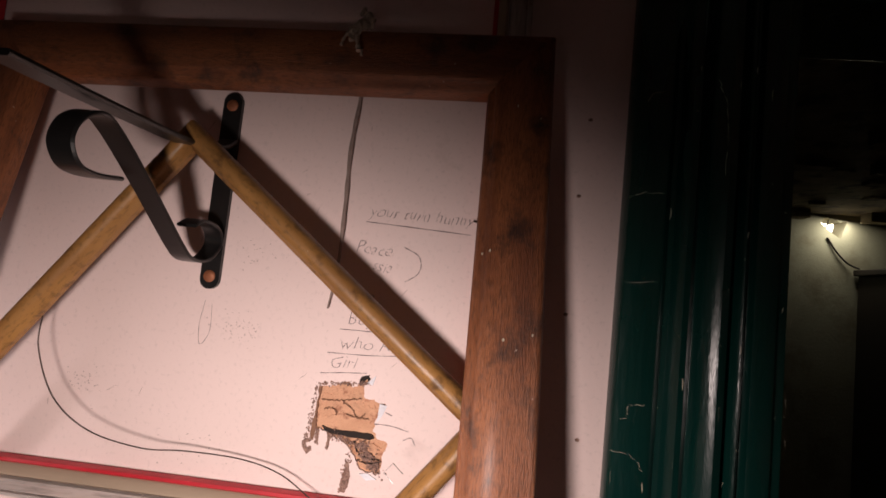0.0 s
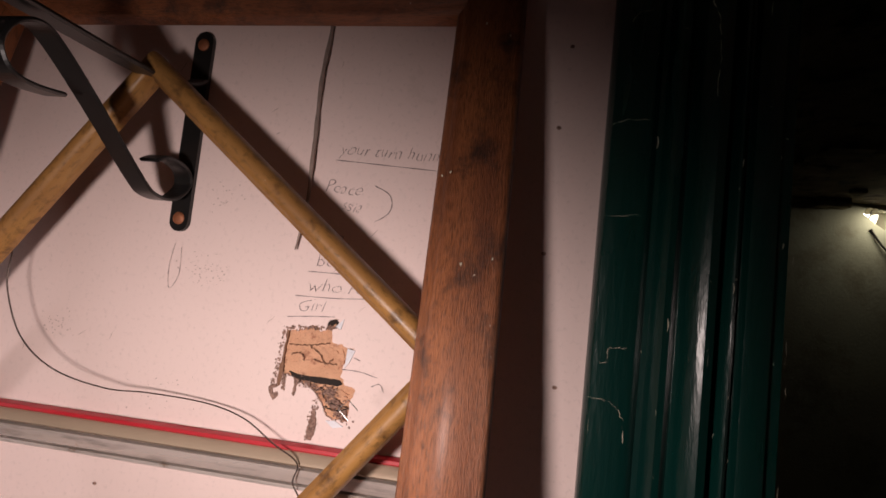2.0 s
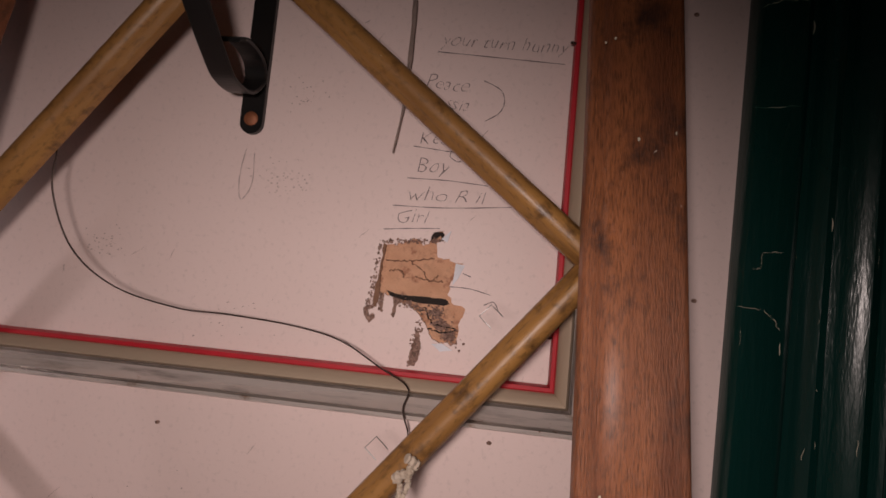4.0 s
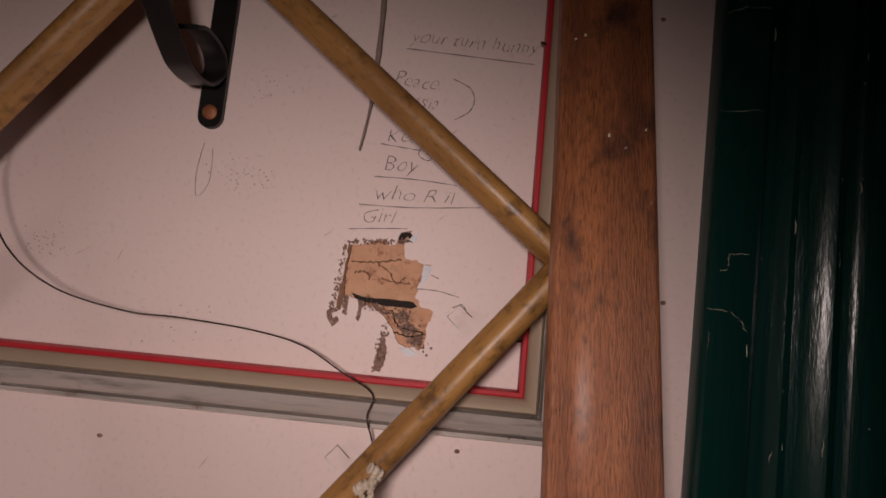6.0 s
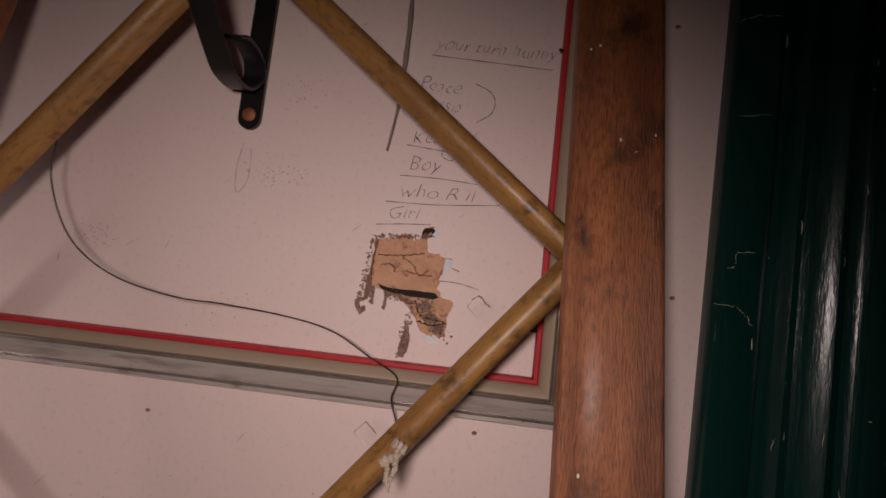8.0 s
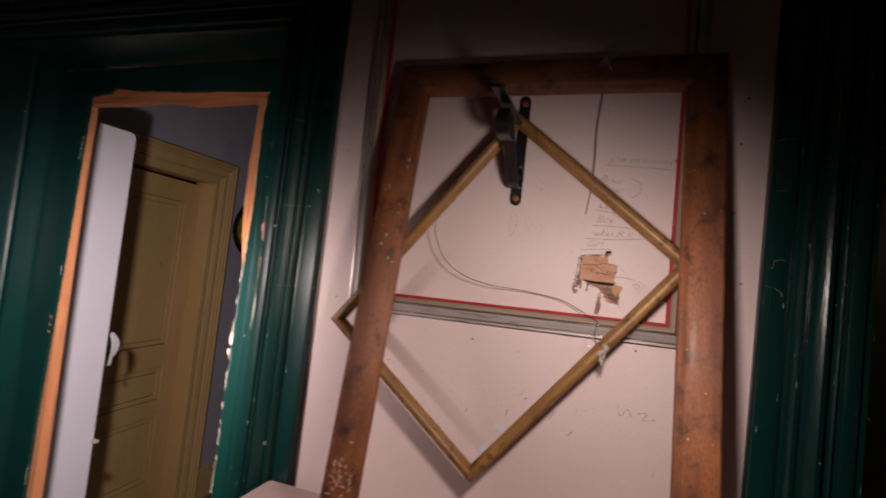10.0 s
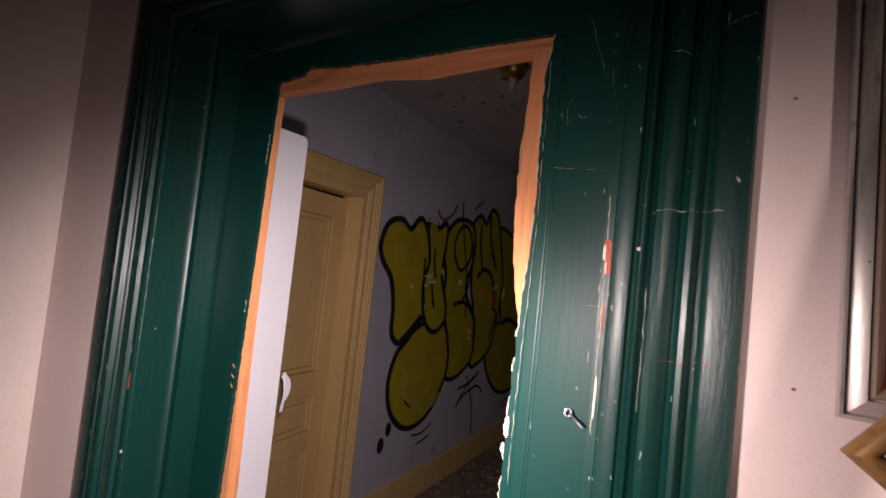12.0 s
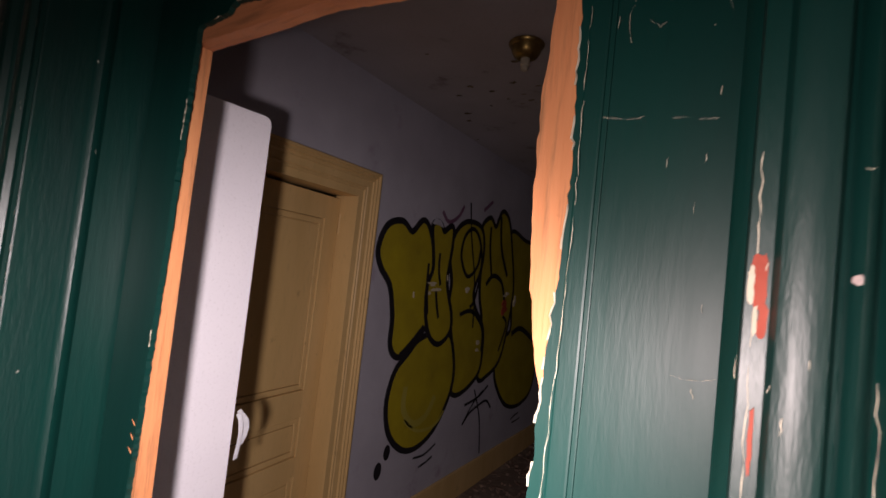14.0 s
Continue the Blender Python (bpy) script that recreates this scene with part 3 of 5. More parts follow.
# silver frame hung on the wall, hanging a little crooked
SIL_T = 1.0
silver_m = Matrix.Translation((-0.289, -0.003, 1.604)) @ Matrix(((1, 0, 0, 0), (0, 0, -1, 0), (0, 1, 0, 0), (0, 0, 0, 1))) @ Matrix.Rotation(radians(SIL_T), 4, "Z")
sil_profile = [(0, 0), (0, 0.008), (0.001, 0.010), (0.0035, 0.010), (0.0038, 0.002), (0.0056, 0.002), (0.006, 0.011), (0.008, 0.0125), (0.0168, 0.0150), (0.0174, 0.007), (0.0187, 0.007), (0.0187, 0)]
sil_inner = [(0.0189, 0), (0.0189, 0.0145), (0.0210, 0.017), (0.0235, 0.0155), (0.0255, 0.012), (0.0272, 0.010), (0.0272, 0)]
sil_red = [(0.0274, 0), (0.0274, 0.0085), (0.0285, 0.0095), (0.0305, 0.0085), (0.031, 0.006), (0.031, 0)]
picture_frame("silver_frame", 0.572, 0.86, (("rail", wider(sil_profile, 1.12), SILVER, "tarnished silver moulding"), ("bronze_bead", wider(sil_inner, 1.12), BRONZE, "brownish gilt bead"),
                                            ("red_slip", wider(sil_red, 1.12), RED, "thin red inner slip")), silver_m, "empty tarnished silver picture frame with a thin red slip")

# heavy dark wooden frame leaning on the mantel against the wall
LEAN_D = 11.3
TOP_D = Vector((-0.219, -0.022, 2.046))
dark_len = (2.046 - 1.272) / math.cos(radians(LEAN_D))
up_d = Vector((0, math.sin(radians(LEAN_D)), math.cos(radians(LEAN_D))))
out_d = Vector((0, -math.cos(radians(LEAN_D)), math.sin(radians(LEAN_D))))
org = TOP_D - up_d * dark_len
dark_m = Matrix(((1, up_d.x, out_d.x, org.x), (0, up_d.y, out_d.y, org.y), (0, up_d.z, out_d.z, org.z), (0, 0, 0, 1)))
dark_m = dark_m @ Matrix.Translation((0.257, dark_len, 0)) @ Matrix.Rotation(radians(1.0), 4, "Z") @ Matrix.Translation((-0.257, -dark_len, 0))
dark_profile = [(0, 0), (0, 0.017), (0.002, 0.021), (0.005, 0.0225), (0.044, 0.021), (0.047, 0.019), (0.049, 0.015), (0.053, 0.013), (0.055, 0.010), (0.055, 0)]
picture_frame("wooden_frame", 0.514, dark_len, (("rail", wider(dark_profile, 0.96), OAK, ""),), dark_m, "large empty dark brown wooden frame with worn edges")

wooden = bpy.data.objects["wooden_frame"]
pf = random.Random(41)
for k in range(34):
    if k < 22:
        lx, ly = pf.uniform(0.004, 0.05), pf.choice((pf.uniform(0.0, 0.16), pf.gauss(0.50, 0.05), pf.uniform(0.2, 0.7)))
    else:
        lx, ly = 0.514 - pf.uniform(0.004, 0.048), pf.uniform(0.1, 0.72)
    sz = pf.uniform(0.0006, 0.0026 if k < 22 else 0.0010)
    line = [(lx + sz * math.cos(a) * pf.uniform(0.4, 1.0), ly + sz * 1.7 * math.sin(a) * pf.uniform(0.4, 1.1)) for a in (2 * math.pi * j / 11 for j in range(11))]
    bm = bmesh.new()
    bm.faces.new([bm.verts.new((u, v, 0.0229)) for u, v in line])
    part("paint_fleck", bm, PALE, wooden, "dried pale paint fleck", dark_m)

for k in range(46):
    lx, ly = 0.012 + abs(pf.gauss(0, 0.018)), 0.105 + pf.gauss(0, 0.016)
    sz = pf.uniform(0.0010, 0.0040)
    line = [(min(0.046, lx + sz * math.cos(a) * pf.uniform(0.4, 1.0)), ly + sz * math.sin(a) * pf.uniform(0.4, 1.1)) for a in (2 * math.pi * j / 9 for j in range(9))]
    bm = bmesh.new()
    low = [bm.verts.new((u, v, 0.0218)) for u, v in line]
    top = [bm.verts.new((u * 0.8 + lx * 0.2, v * 0.8 + ly * 0.2, 0.0232 + 0.0003 * (k % 4))) for u, v in line]
    bm.faces.new(top)
    for j in range(9):
        bm.faces.new((low[j], low[(j + 1) % 9], top[(j + 1) % 9], top[j]))
    part("paint_fleck", bm, PEEL, wooden, "blistered pink paint fleck", dark_m)

# slim gilt frame hung on its corner from the bracket
CORN_L, CORN_R, CORN_B = (-0.292, 1.587), (0.277, 1.738), (-0.015, 1.3665)
e1 = Vector((CORN_R[0] - CORN_B[0], 0, CORN_R[1] - CORN_B[1]))
e2 = Vector((CORN_L[0] - CORN_B[0], 0, CORN_L[1] - CORN_B[1]))
u1 = e1.normalized()
n1 = Vector((0, -1, 0))
u2 = n1.cross(u1)
dm_m = Matrix(((u1.x, u2.x, n1.x, CORN_B[0]), (u1.y, u2.y, n1.y, -0.052), (u1.z, u2.z, n1.z, CORN_B[1]), (0, 0, 0, 1)))
gilt_profile = [(0, 0), (0, 0.006), (0.001, 0.010), (0.004, 0.0145), (0.008, 0.016), (0.0125, 0.0155), (0.0155, 0.012), (0.0165, 0.008), (0.0185, 0.007), (0.019, 0.005), (0.019, 0)]
picture_frame("gilt_frame", e1.length, e2.length, (("rail", gilt_profile, GILT, ""),), dm_m, "slim worn gilt wooden frame hung by its corner")

# black iron shelf bracket
br = thing("shelf_bracket", (0.0, 0.0, 1.9), "black wrought-iron scroll shelf bracket screwed to the wall", "bracket")


def plate_outline(w, z0, z1):
    r = w / 2
    return [(r * math.cos(a), z1 - r + r * math.sin(a)) for a in (math.pi * k / 10 for k in range(11))] + \
           [(r * math.cos(a), z0 + r + r * math.sin(a)) for a in (math.pi + math.pi * k / 10 for k in range(11))]


part("wall_plate", slab([(x - 0.001, z) for x, z in plate_outline(0.0185, 1.814, 2.003)], -0.0045, -0.0005), IRON, br)
part("arm", strip(spline([(-0.0, -0.0045, 1.955), (0, -0.02, 1.945), (0, -0.06, 1.936), (0, -0.14, 1.934), (0, -0.222, 1.934)], 6), (1, 0, 0), 0.0185, 0.004), IRON, br)
scroll = spline([(0, -0.050, 1.868), (0, -0.036, 1.874), (0, -0.014, 1.870), (0, -0.007, 1.856), (0, -0.022, 1.841), (0, -0.045, 1.840), (0, -0.062, 1.850), (0, -0.105, 1.888),
                 (0, -0.140, 1.917), (0, -0.157, 1.9255), (0, -0.172, 1.918), (0, -0.178, 1.903), (0, -0.171, 1.890), (0, -0.157, 1.8865), (0, -0.136, 1.8885)], 6)
part("scroll", strip(scroll, (1, 0, 0), 0.0185, 0.003), IRON, br)


def screw(x, z, parent):
    bm = bmesh.new()
    bmesh.ops.create_uvsphere(bm, u_segments=14, v_segments=8, radius=0.0058)
    for v in bm.verts:
        v.co.y *= 0.45
        if abs(v.co.x + v.co.z) < 0.001 and v.co.y < -0.001:
            v.co.y += 0.001
        v.co += Vector((x, -0.0048, z))
    return smooth(part("screw", bm, RUST, parent, "rusty screw head"))


screw(-0.001, 1.826, br)
screw(-0.001, 1.990, br)

# mantel that carries the wooden frame
mantel = thing("mantelpiece", (0.0, -0.14, 0.0), "dusty stone-topped mantelpiece between the two doors", "mantelpiece")
part("mantel_top", boxes((-0.402, 0.402, -0.30, -0.019, 1.232, 1.268), bevel=0.006), MARBLE, mantel, "dusty pinkish stone slab")
part("frieze", boxes((-0.372, 0.372, -0.26, -0.003, 1.03, 1.232), bevel=0.004), MARBLE, mantel)
for sx in (-0.35, 0.23):
    part("leg", boxes((sx, sx + 0.12, -0.25, -0.003, 0.0, 1.03), bevel=0.004), MARBLE, mantel)

# cords and wires
pts = spline([(-0.118, -0.058, 1.805), (-0.124, -0.045, 1.783), (-0.123, -0.045, 1.751), (-0.102, -0.045, 1.711), (-0.067, -0.043, 1.687), (-0.022, -0.036, 1.676), (0.010, -0.024, 1.674),
              (0.056, -0.014, 1.670), (0.095, -0.018, 1.664), (0.127, -0.024, 1.650), (0.149, -0.0235, 1.638), (0.147, -0.0225, 1.622), (0.151, -0.012, 1.602), (0.153, -0.03, 1.590)], 8)
solo("hanging_wire", tube(pts, 0.0006, 6), WIRE, "thin dark wire hanging in a loop on the wall", "wire")
pts = [(0.1215 + 0.002 * math.sin(k * 0.45) - (0.006 * ((8 - k) / 8) if k < 8 else 0), -0.004 - 0.001 * math.cos(k), 1.808 + 0.0125 * k) for k in range(19)]
solo("twine", tube(pts, [0.0007 + 0.0013 * min(1.0, k / 7) for k in range(len(pts))], 7, 0.18), CORD_DARK, "frayed grey cord hanging flat against the wall", "cord")
pts = [(0.165 + 0.0, -0.002, 2.24), (0.167, -0.004, 2.20), (0.178, -0.005, 2.176), (0.195, -0.004, 2.184), (0.213, -0.003, 2.205), (0.216, -0.002, 2.24)]
solo("wire_loop", tube(spline(pts, 6), 0.0016, 6), WIRE, "dark wire loop on a nail in the wall", "wire")


def knot(at, size, seed, label):
    """A frayed bit of cord tied round a rail."""
    r = random.Random(seed)
    t = thing("cord_knot", at, label, "cord")
    a = Vector(at)
    loop = [a + Vector((0.25 * math.sin(k * 0.9), -0.18 - 0.1 * math.cos(k * 1.7), 0.55 - 0.13 * k)) * size + Vector((0, 0, 0)) for k in range(7)]
    part("strand", tube(spline(loop, 4), size * 0.13, 8, 0.3), CORD, t)
    for k in range(5):
        p = [a + Vector((r.uniform(-0.2, 0.2), -0.25, r.uniform(-0.3, 0.4))) * size]
        d = Vector((r.uniform(-0.6, 0.4), r.uniform(-0.2, 0.0), r.uniform(-1, -0.2))).normalized()
        for i in range(4):
            d = (d + Vector((r.uniform(-0.4, 0.4), r.uniform(-0.2, 0.15), r.uniform(-0.6, 0.2)))).normalized()
            p.append(p[-1] + d * size * r.uniform(0.12, 0.22))
        part("strand", tube(spline(p, 3), size * r.uniform(0.04, 0.09), 6, 0.35), CORD, t)
    return t


knot((0.131, -0.044, 2.046), 0.030, 3, "frayed pale cord knotted over the frame's top rail")
knot((0.160, -0.068, 1.598), 0.021, 7, "frayed pale cord tied round the slim gilt frame")


# ---- the passage: white door leaf, cream inner door, graffiti, lamp ----
wd = thing("white_door", (-1.575, 0.16, 0.0), "white flush door leaf standing open with rounded corners", "door")
wa = math.atan2(-1.556 + 1.585, 0.541 - 0.165)
wl = math.hypot(-1.556 + 1.585, 0.541 - 0.165)
wm = Matrix.Translation((-1.585, 0.165, 0.012)) @ Matrix.Rotation(-wa, 4, "Z")
corner = [(wl - 0.02 + 0.02 * math.sin(a), 2.062 - 0.02 + 0.02 * math.cos(a)) for a in (math.pi / 2 * k / 6 for k in range(7))]
part("panel", slab([(0, 0), (wl, 0)][:1] + [(0, 2.062)] + corner + [(wl, 0)], -0.028, 0.0, axis="x"), WHITE, wd, "", wm)
flap = [(0.546, 1.322), (0.556, 1.327), (0.570, 1.312), (0.582, 1.296), (0.587, 1.276), (0.582, 1.254), (0.573, 1.238), (0.560, 1.230), (0.567, 1.252), (0.571, 1.274), (0.567, 1.290), (0.556, 1.306)]
part("handle", slab(torn(flap + flap[:1], 0.0012, 0.004)[:-1], -1.552, -1.549, axis="x"), PAPER, wd, "broken white pull handle")
part("handle_strip", strip(spline([(-1.551, 0.549, 1.316), (-1.543, 0.553, 1.300), (-1.538, 0.553, 1.262), (-1.544, 0.551, 1.205)], 6), (0, 1, 0.2), 0.012, 0.002), PAPER, wd, "loose white strip")
part("latch", boxes((-1.557, -1.531, 0.53, 0.545, 0.925, 0.937), bevel=0.002), PALE, wd, "small pale latch")

INNER_PROFILE = [(0.0, 0.0), (0.0, 0.030), (0.005, 0.036), (0.014, 0.036), (0.018, 0.026), (0.022, 0.026), (0.026, 0.031), (0.033, 0.031), (0.037, 0.021), (0.041, 0.021), (0.045, 0.025), (0.052, 0.024),
                 (0.056, 0.015), (0.088, 0.013), (0.092, 0.007), (0.096, 0.007), (0.100, 0.014), (0.108, 0.014), (0.112, 0.006), (0.15, 0.006), (0.15, 0.0)]
EASTFACE = lambda u, d, z: (PX + d, u, z)
inner_casing, _ = casing("door_casing_3", ID, INNER_PROFILE, CREAM, "cream-painted moulded casing of the inner door", 0.155, EASTFACE)
idoor = thing("door_3", (PX - 0.13, 1.68, 0.0), "cream-painted panelled inner door standing slightly ajar", "door", kind="structure")
im = Matrix.Translation((PX - 0.115, 1.682, 0.01)) @ Matrix.Rotation(radians(5.0), 4, "Z")
IW, IH = 0.905, 2.055  # leaf from the hinge side towards -y
part("stile", boxes((-0.036, 0, -0.11, 0, 0, IH), bevel=0.002), CREAM, idoor, "", im)
part("stile", boxes((-0.036, 0, -IW, -IW + 0.11, 0, IH), bevel=0.002), CREAM, idoor, "", im)
for z0, z1 in ((0, 0.2), (0.60, 0.70), (0.90, 1.04), (1.93, IH)):
    part("rail", boxes((-0.036, 0, -IW + 0.11, -0.11, z0, z1), bevel=0.002), CREAM, idoor, "", im)
for z0, z1 in ((0.2, 0.60), (0.70, 0.90), (1.04, 1.93)):
    for y0, y1 in ((-IW + 0.11, -0.11),):
        bm = boxes((-0.032, -0.024, y0, y1, z0, z1))
        a0, a1, b0, b1, w = y0 + 0.004, y1 - 0.004, z0 + 0.004, z1 - 0.004, 0.026
        for q in ((a0, a0 + w, b0, b1), (a1 - w, a1, b0, b1), (a0 + w, a1 - w, b0, b0 + w), (a0 + w, a1 - w, b1 - w, b1)):
            box(bm, -0.026, -0.008, *q, bevel=0.003)
        box(bm, -0.026, -0.010, a0 + w + 0.005, a1 - w - 0.005, b0 + w + 0.005, b1 - w - 0.005, bevel=0.004)
        part("panel", bm, CREAM, idoor, "", im)
for z in (0.25, 1.92):
    bm = bmesh.new()
    bmesh.ops.create_cone(bm, cap_ends=True, segments=12, radius1=0.007, radius2=0.007, depth=0.11)
    for v in bm.verts:
        v.co += Vector((0.006, 0.004, z))
    smooth(part("hinge", bm, CREAM, idoor, "", im))
solo("baseboard", boxes((PX, PX + 0.022, ID[1], P_END, 0, 0.212), bevel=0.004), CREAM, "tall cream-painted baseboard along the passage wall", "baseboard", kind="structure")

lamp = thing("ceiling_lamp", (-1.335, 1.61, H_PASS), "small tarnished brass ceiling lamp with no shade", "ceiling lamp")


def turned(rows, at, sides=24):
    return ring_sweep([[(at[0] + r * math.cos(a), at[1] + r * math.sin(a), at[2] + z) for a in (2 * math.pi * k / sides for k in range(sides))] for r, z in rows])


smooth(part("canopy", turned([(0.072, 0.0), (0.078, -0.006), (0.076, -0.014), (0.066, -0.022), (0.062, -0.04), (0.05, -0.062), (0.032, -0.07), (0.03, -0.07)], (-1.335, 1.61, H_PASS)), BRASS, lamp, "domed brass canopy"))
smooth(part("socket", turned([(0.02, -0.068), (0.02, -0.1), (0.016, -0.102), (0.015, -0.12), (0.006, -0.124)], (-1.335, 1.61, H_PASS)), PALE, lamp, "bare lamp socket"))

# graffiti: flat spray-painted letters on the passage wall
graffiti = thing("graffiti", (PX, 3.1, 1.3), "yellow bubble-letter graffiti with thick black outlines", "graffiti")
GX = PX + 0.0012
G_SHAPES = [
    ("E", [(3.80, 2.14), (4.17, 2.11), (4.59, 2.06), (4.77, 1.75), (4.70, 1.38), (4.77, 1.14), (4.74, 0.66), (4.45, 0.52), (4.08, 0.57), (3.81, 0.79), (3.73, 1.0), (3.85, 1.19), (4.02, 1.28), (3.92, 1.71)]),
    ("D", [(3.21, 2.12), (3.34, 2.21), (3.46, 2.15), (3.57, 2.30), (3.72, 2.24), (3.83, 2.02), (3.95, 1.71), (3.95, 1.48), (3.88, 1.19), (3.78, 1.0), (3.58, 0.91), (3.40, 0.92), (3.38, 1.36), (3.29, 1.59), (3.25, 1.96)]),
    ("C", [(2.80, 2.03), (2.95, 2.12), (3.17, 2.11), (3.25, 1.98), (3.24, 1.80), (3.15, 1.62), (3.20, 1.48), (3.38, 1.31), (3.42, 1.13), (3.38, 0.94), (3.12, 0.83), (2.95, 0.88), (2.93, 1.16), (2.81, 1.48), (2.81, 1.67), (2.74, 1.87)]),
    ("B", [(2.33, 1.17), (2.48, 1.27), (2.80, 1.30), (2.94, 1.08), (2.94, 0.87), (2.78, 0.65), (2.58, 0.56), (2.39, 0.58), (2.23, 0.71), (2.17, 0.90), (2.22, 1.08)]),
    ("A", [(1.92, 1.83), (1.98, 1.96), (2.11, 2.00), (2.23, 1.95), (2.35, 2.04), (2.45, 1.94), (2.50, 1.77), (2.49, 1.58), (2.52, 1.43), (2.46, 1.33), (2.33, 1.24), (2.22, 1.19), (2.14, 1.26), (2.13, 1.43), (2.07, 1.62), (1.96, 1.73)]),
    ("A2", [(2.47, 2.02), (2.55, 2.05), (2.61, 2.00), (2.72, 2.05), (2.73, 1.91), (2.71, 1.66), (2.82, 1.43), (2.82, 1.31), (2.70, 1.24), (2.58, 1.29), (2.50, 1.43), (2.48, 1.62), (2.53, 1.77)]),
]
for i, (_, pts) in enumerate(G_SHAPES):
    line = [(v.x, v.y) for v in spline([(a, b, 0) for a, b in pts], 8, True)]
    part("black_outline", slab(grown(line, 0.034), GX - 0.001, GX + 0.0012 * i, axis="x"), BLACKPAINT, graffiti, "black spray-painted outline")
    part("yellow_fill", slab(grown(line, -0.006), GX - 0.001, GX + 0.0006 + 0.0012 * i, axis="x"), YELLOW, graffiti, "yellow spray-painted fill")
TOPX = GX + 0.0012 * 6 + 0.0008


def stroke(points, width, material, parent, name="stroke", x=TOPX, label=""):
    """A sprayed line on the passage wall through (y, z) points."""
    c = spline([(x, a, b) for a, b in points], 6)
    return part(name, tube_flat(c, width, x), material, parent, label)


def tube_flat(pts, width, x):
    left, right = [], []
    for i, p in enumerate(pts):
        d = (pts[min(i + 1, len(pts) - 1)] - pts[max(i - 1, 0)]).normalized()
        n = Vector((0, -d.z, d.y)) * width / 2
        left.append((p.y + n.y, p.z + n.z))
        right.append((p.y - n.y, p.z - n.z))
    bm = bmesh.new()
    a = [bm.verts.new((x, u, v)) for u, v in left]
    b = [bm.verts.new((x, u, v)) for u, v in right]
    for i in range(len(a) - 1):
        bm.faces.new((a[i], b[i], b[i + 1], a[i + 1]))
    return bm


for pts, w in (([(2.45, 1.78), (2.46, 1.62), (2.50, 1.44)], 0.028), ([(2.58, 1.86), (2.59, 1.74), (2.63, 1.64)], 0.028), ([(2.58, 1.60), (2.61, 1.50), (2.65, 1.41)], 0.028),
               ([(2.95, 2.28), (3.02, 2.02), (3.15, 1.68), (3.20, 1.32)], 0.022), ([(3.20, 1.96), (3.17, 1.81), (3.02, 1.72), (2.89, 1.86), (2.92, 2.02), (3.05, 2.09), (3.18, 2.0), (3.24, 1.8), (3.18, 1.55), (3.11, 1.48)], 0.032),
               ([(3.35, 2.15), (3.37, 1.97), (3.45, 1.75)], 0.035), ([(3.53, 2.26), (3.60, 1.99), (3.78, 1.76)], 0.04), ([(3.36, 1.67), (3.49, 1.75), (3.67, 1.70), (3.78, 1.53)], 0.04),
               ([(2.96, 1.43), (3.16, 1.45), (3.37, 1.31), (3.40, 1.12)], 0.035), ([(3.75, 1.09), (3.87, 1.32), (3.77, 1.40)], 0.03), ([(4.02, 1.23), (4.25, 1.27), (4.64, 1.13)], 0.05), ([(2.23, 1.19), (2.34, 1.26), (2.47, 1.36)], 0.03),
               ([(3.20, 0.71), (3.44, 0.74), (3.61, 0.81)], 0.022), ([(3.19, 0.56), (3.30, 0.63), (3.42, 0.66), (3.60, 0.68), (3.71, 0.60)], 0.022), ([(3.19, 0.56), (3.35, 0.70), (3.52, 0.78)], 0.018), ([(3.35, 0.81), (3.50, 0.55), (3.57, 0.24)], 0.018),
               ([(2.52, 0.48), (2.66, 0.47), (2.80, 0.51)], 0.016), ([(2.60, 0.40), (2.70, 0.41), (2.77, 0.43)], 0.016), ([(4.22, 0.40), (4.32, 0.42), (4.41, 0.43)], 0.016), ([(4.25, 0.36), (4.36, 0.36), (4.46, 0.37)], 0.016)):
    stroke(pts, w, BLACKPAINT, graffiti, "black_stroke", label="black spray-painted line")
for y, z, r in ((2.222, 0.592, 0.038), (2.148, 0.50, 0.042)):
    part("black_dot", slab([(y + r * 0.85 * math.cos(a), z + r * 1.25 * math.sin(a)) for a in (2 * math.pi * k / 20 for k in range(20))], GX - 0.001, GX + 0.001, axis="x"), BLACKPAINT, graffiti, "black spray-painted dot")
stroke([(2.36, 0.76), (2.53, 0.66), (2.75, 0.65), (2.87, 0.73)], 0.022, OLIVE, graffiti, "pale_stroke", label="pale yellow spray stroke")
stroke([(2.34, 0.98), (2.34, 0.84), (2.46, 0.72), (2.62, 0.74), (2.72, 0.86)], 0.05, OLIVE, graffiti, "pale_stroke", label="pale yellow spray stroke")
for pts in ([(2.57, 2.15), (2.67, 2.09), (2.80, 2.15), (2.87, 2.24)], [(3.20, 2.26), (3.35, 2.36)]):
    stroke(pts, 0.03, PURPLE, graffiti, "purple_stroke", GX, "faint purple spray stroke")
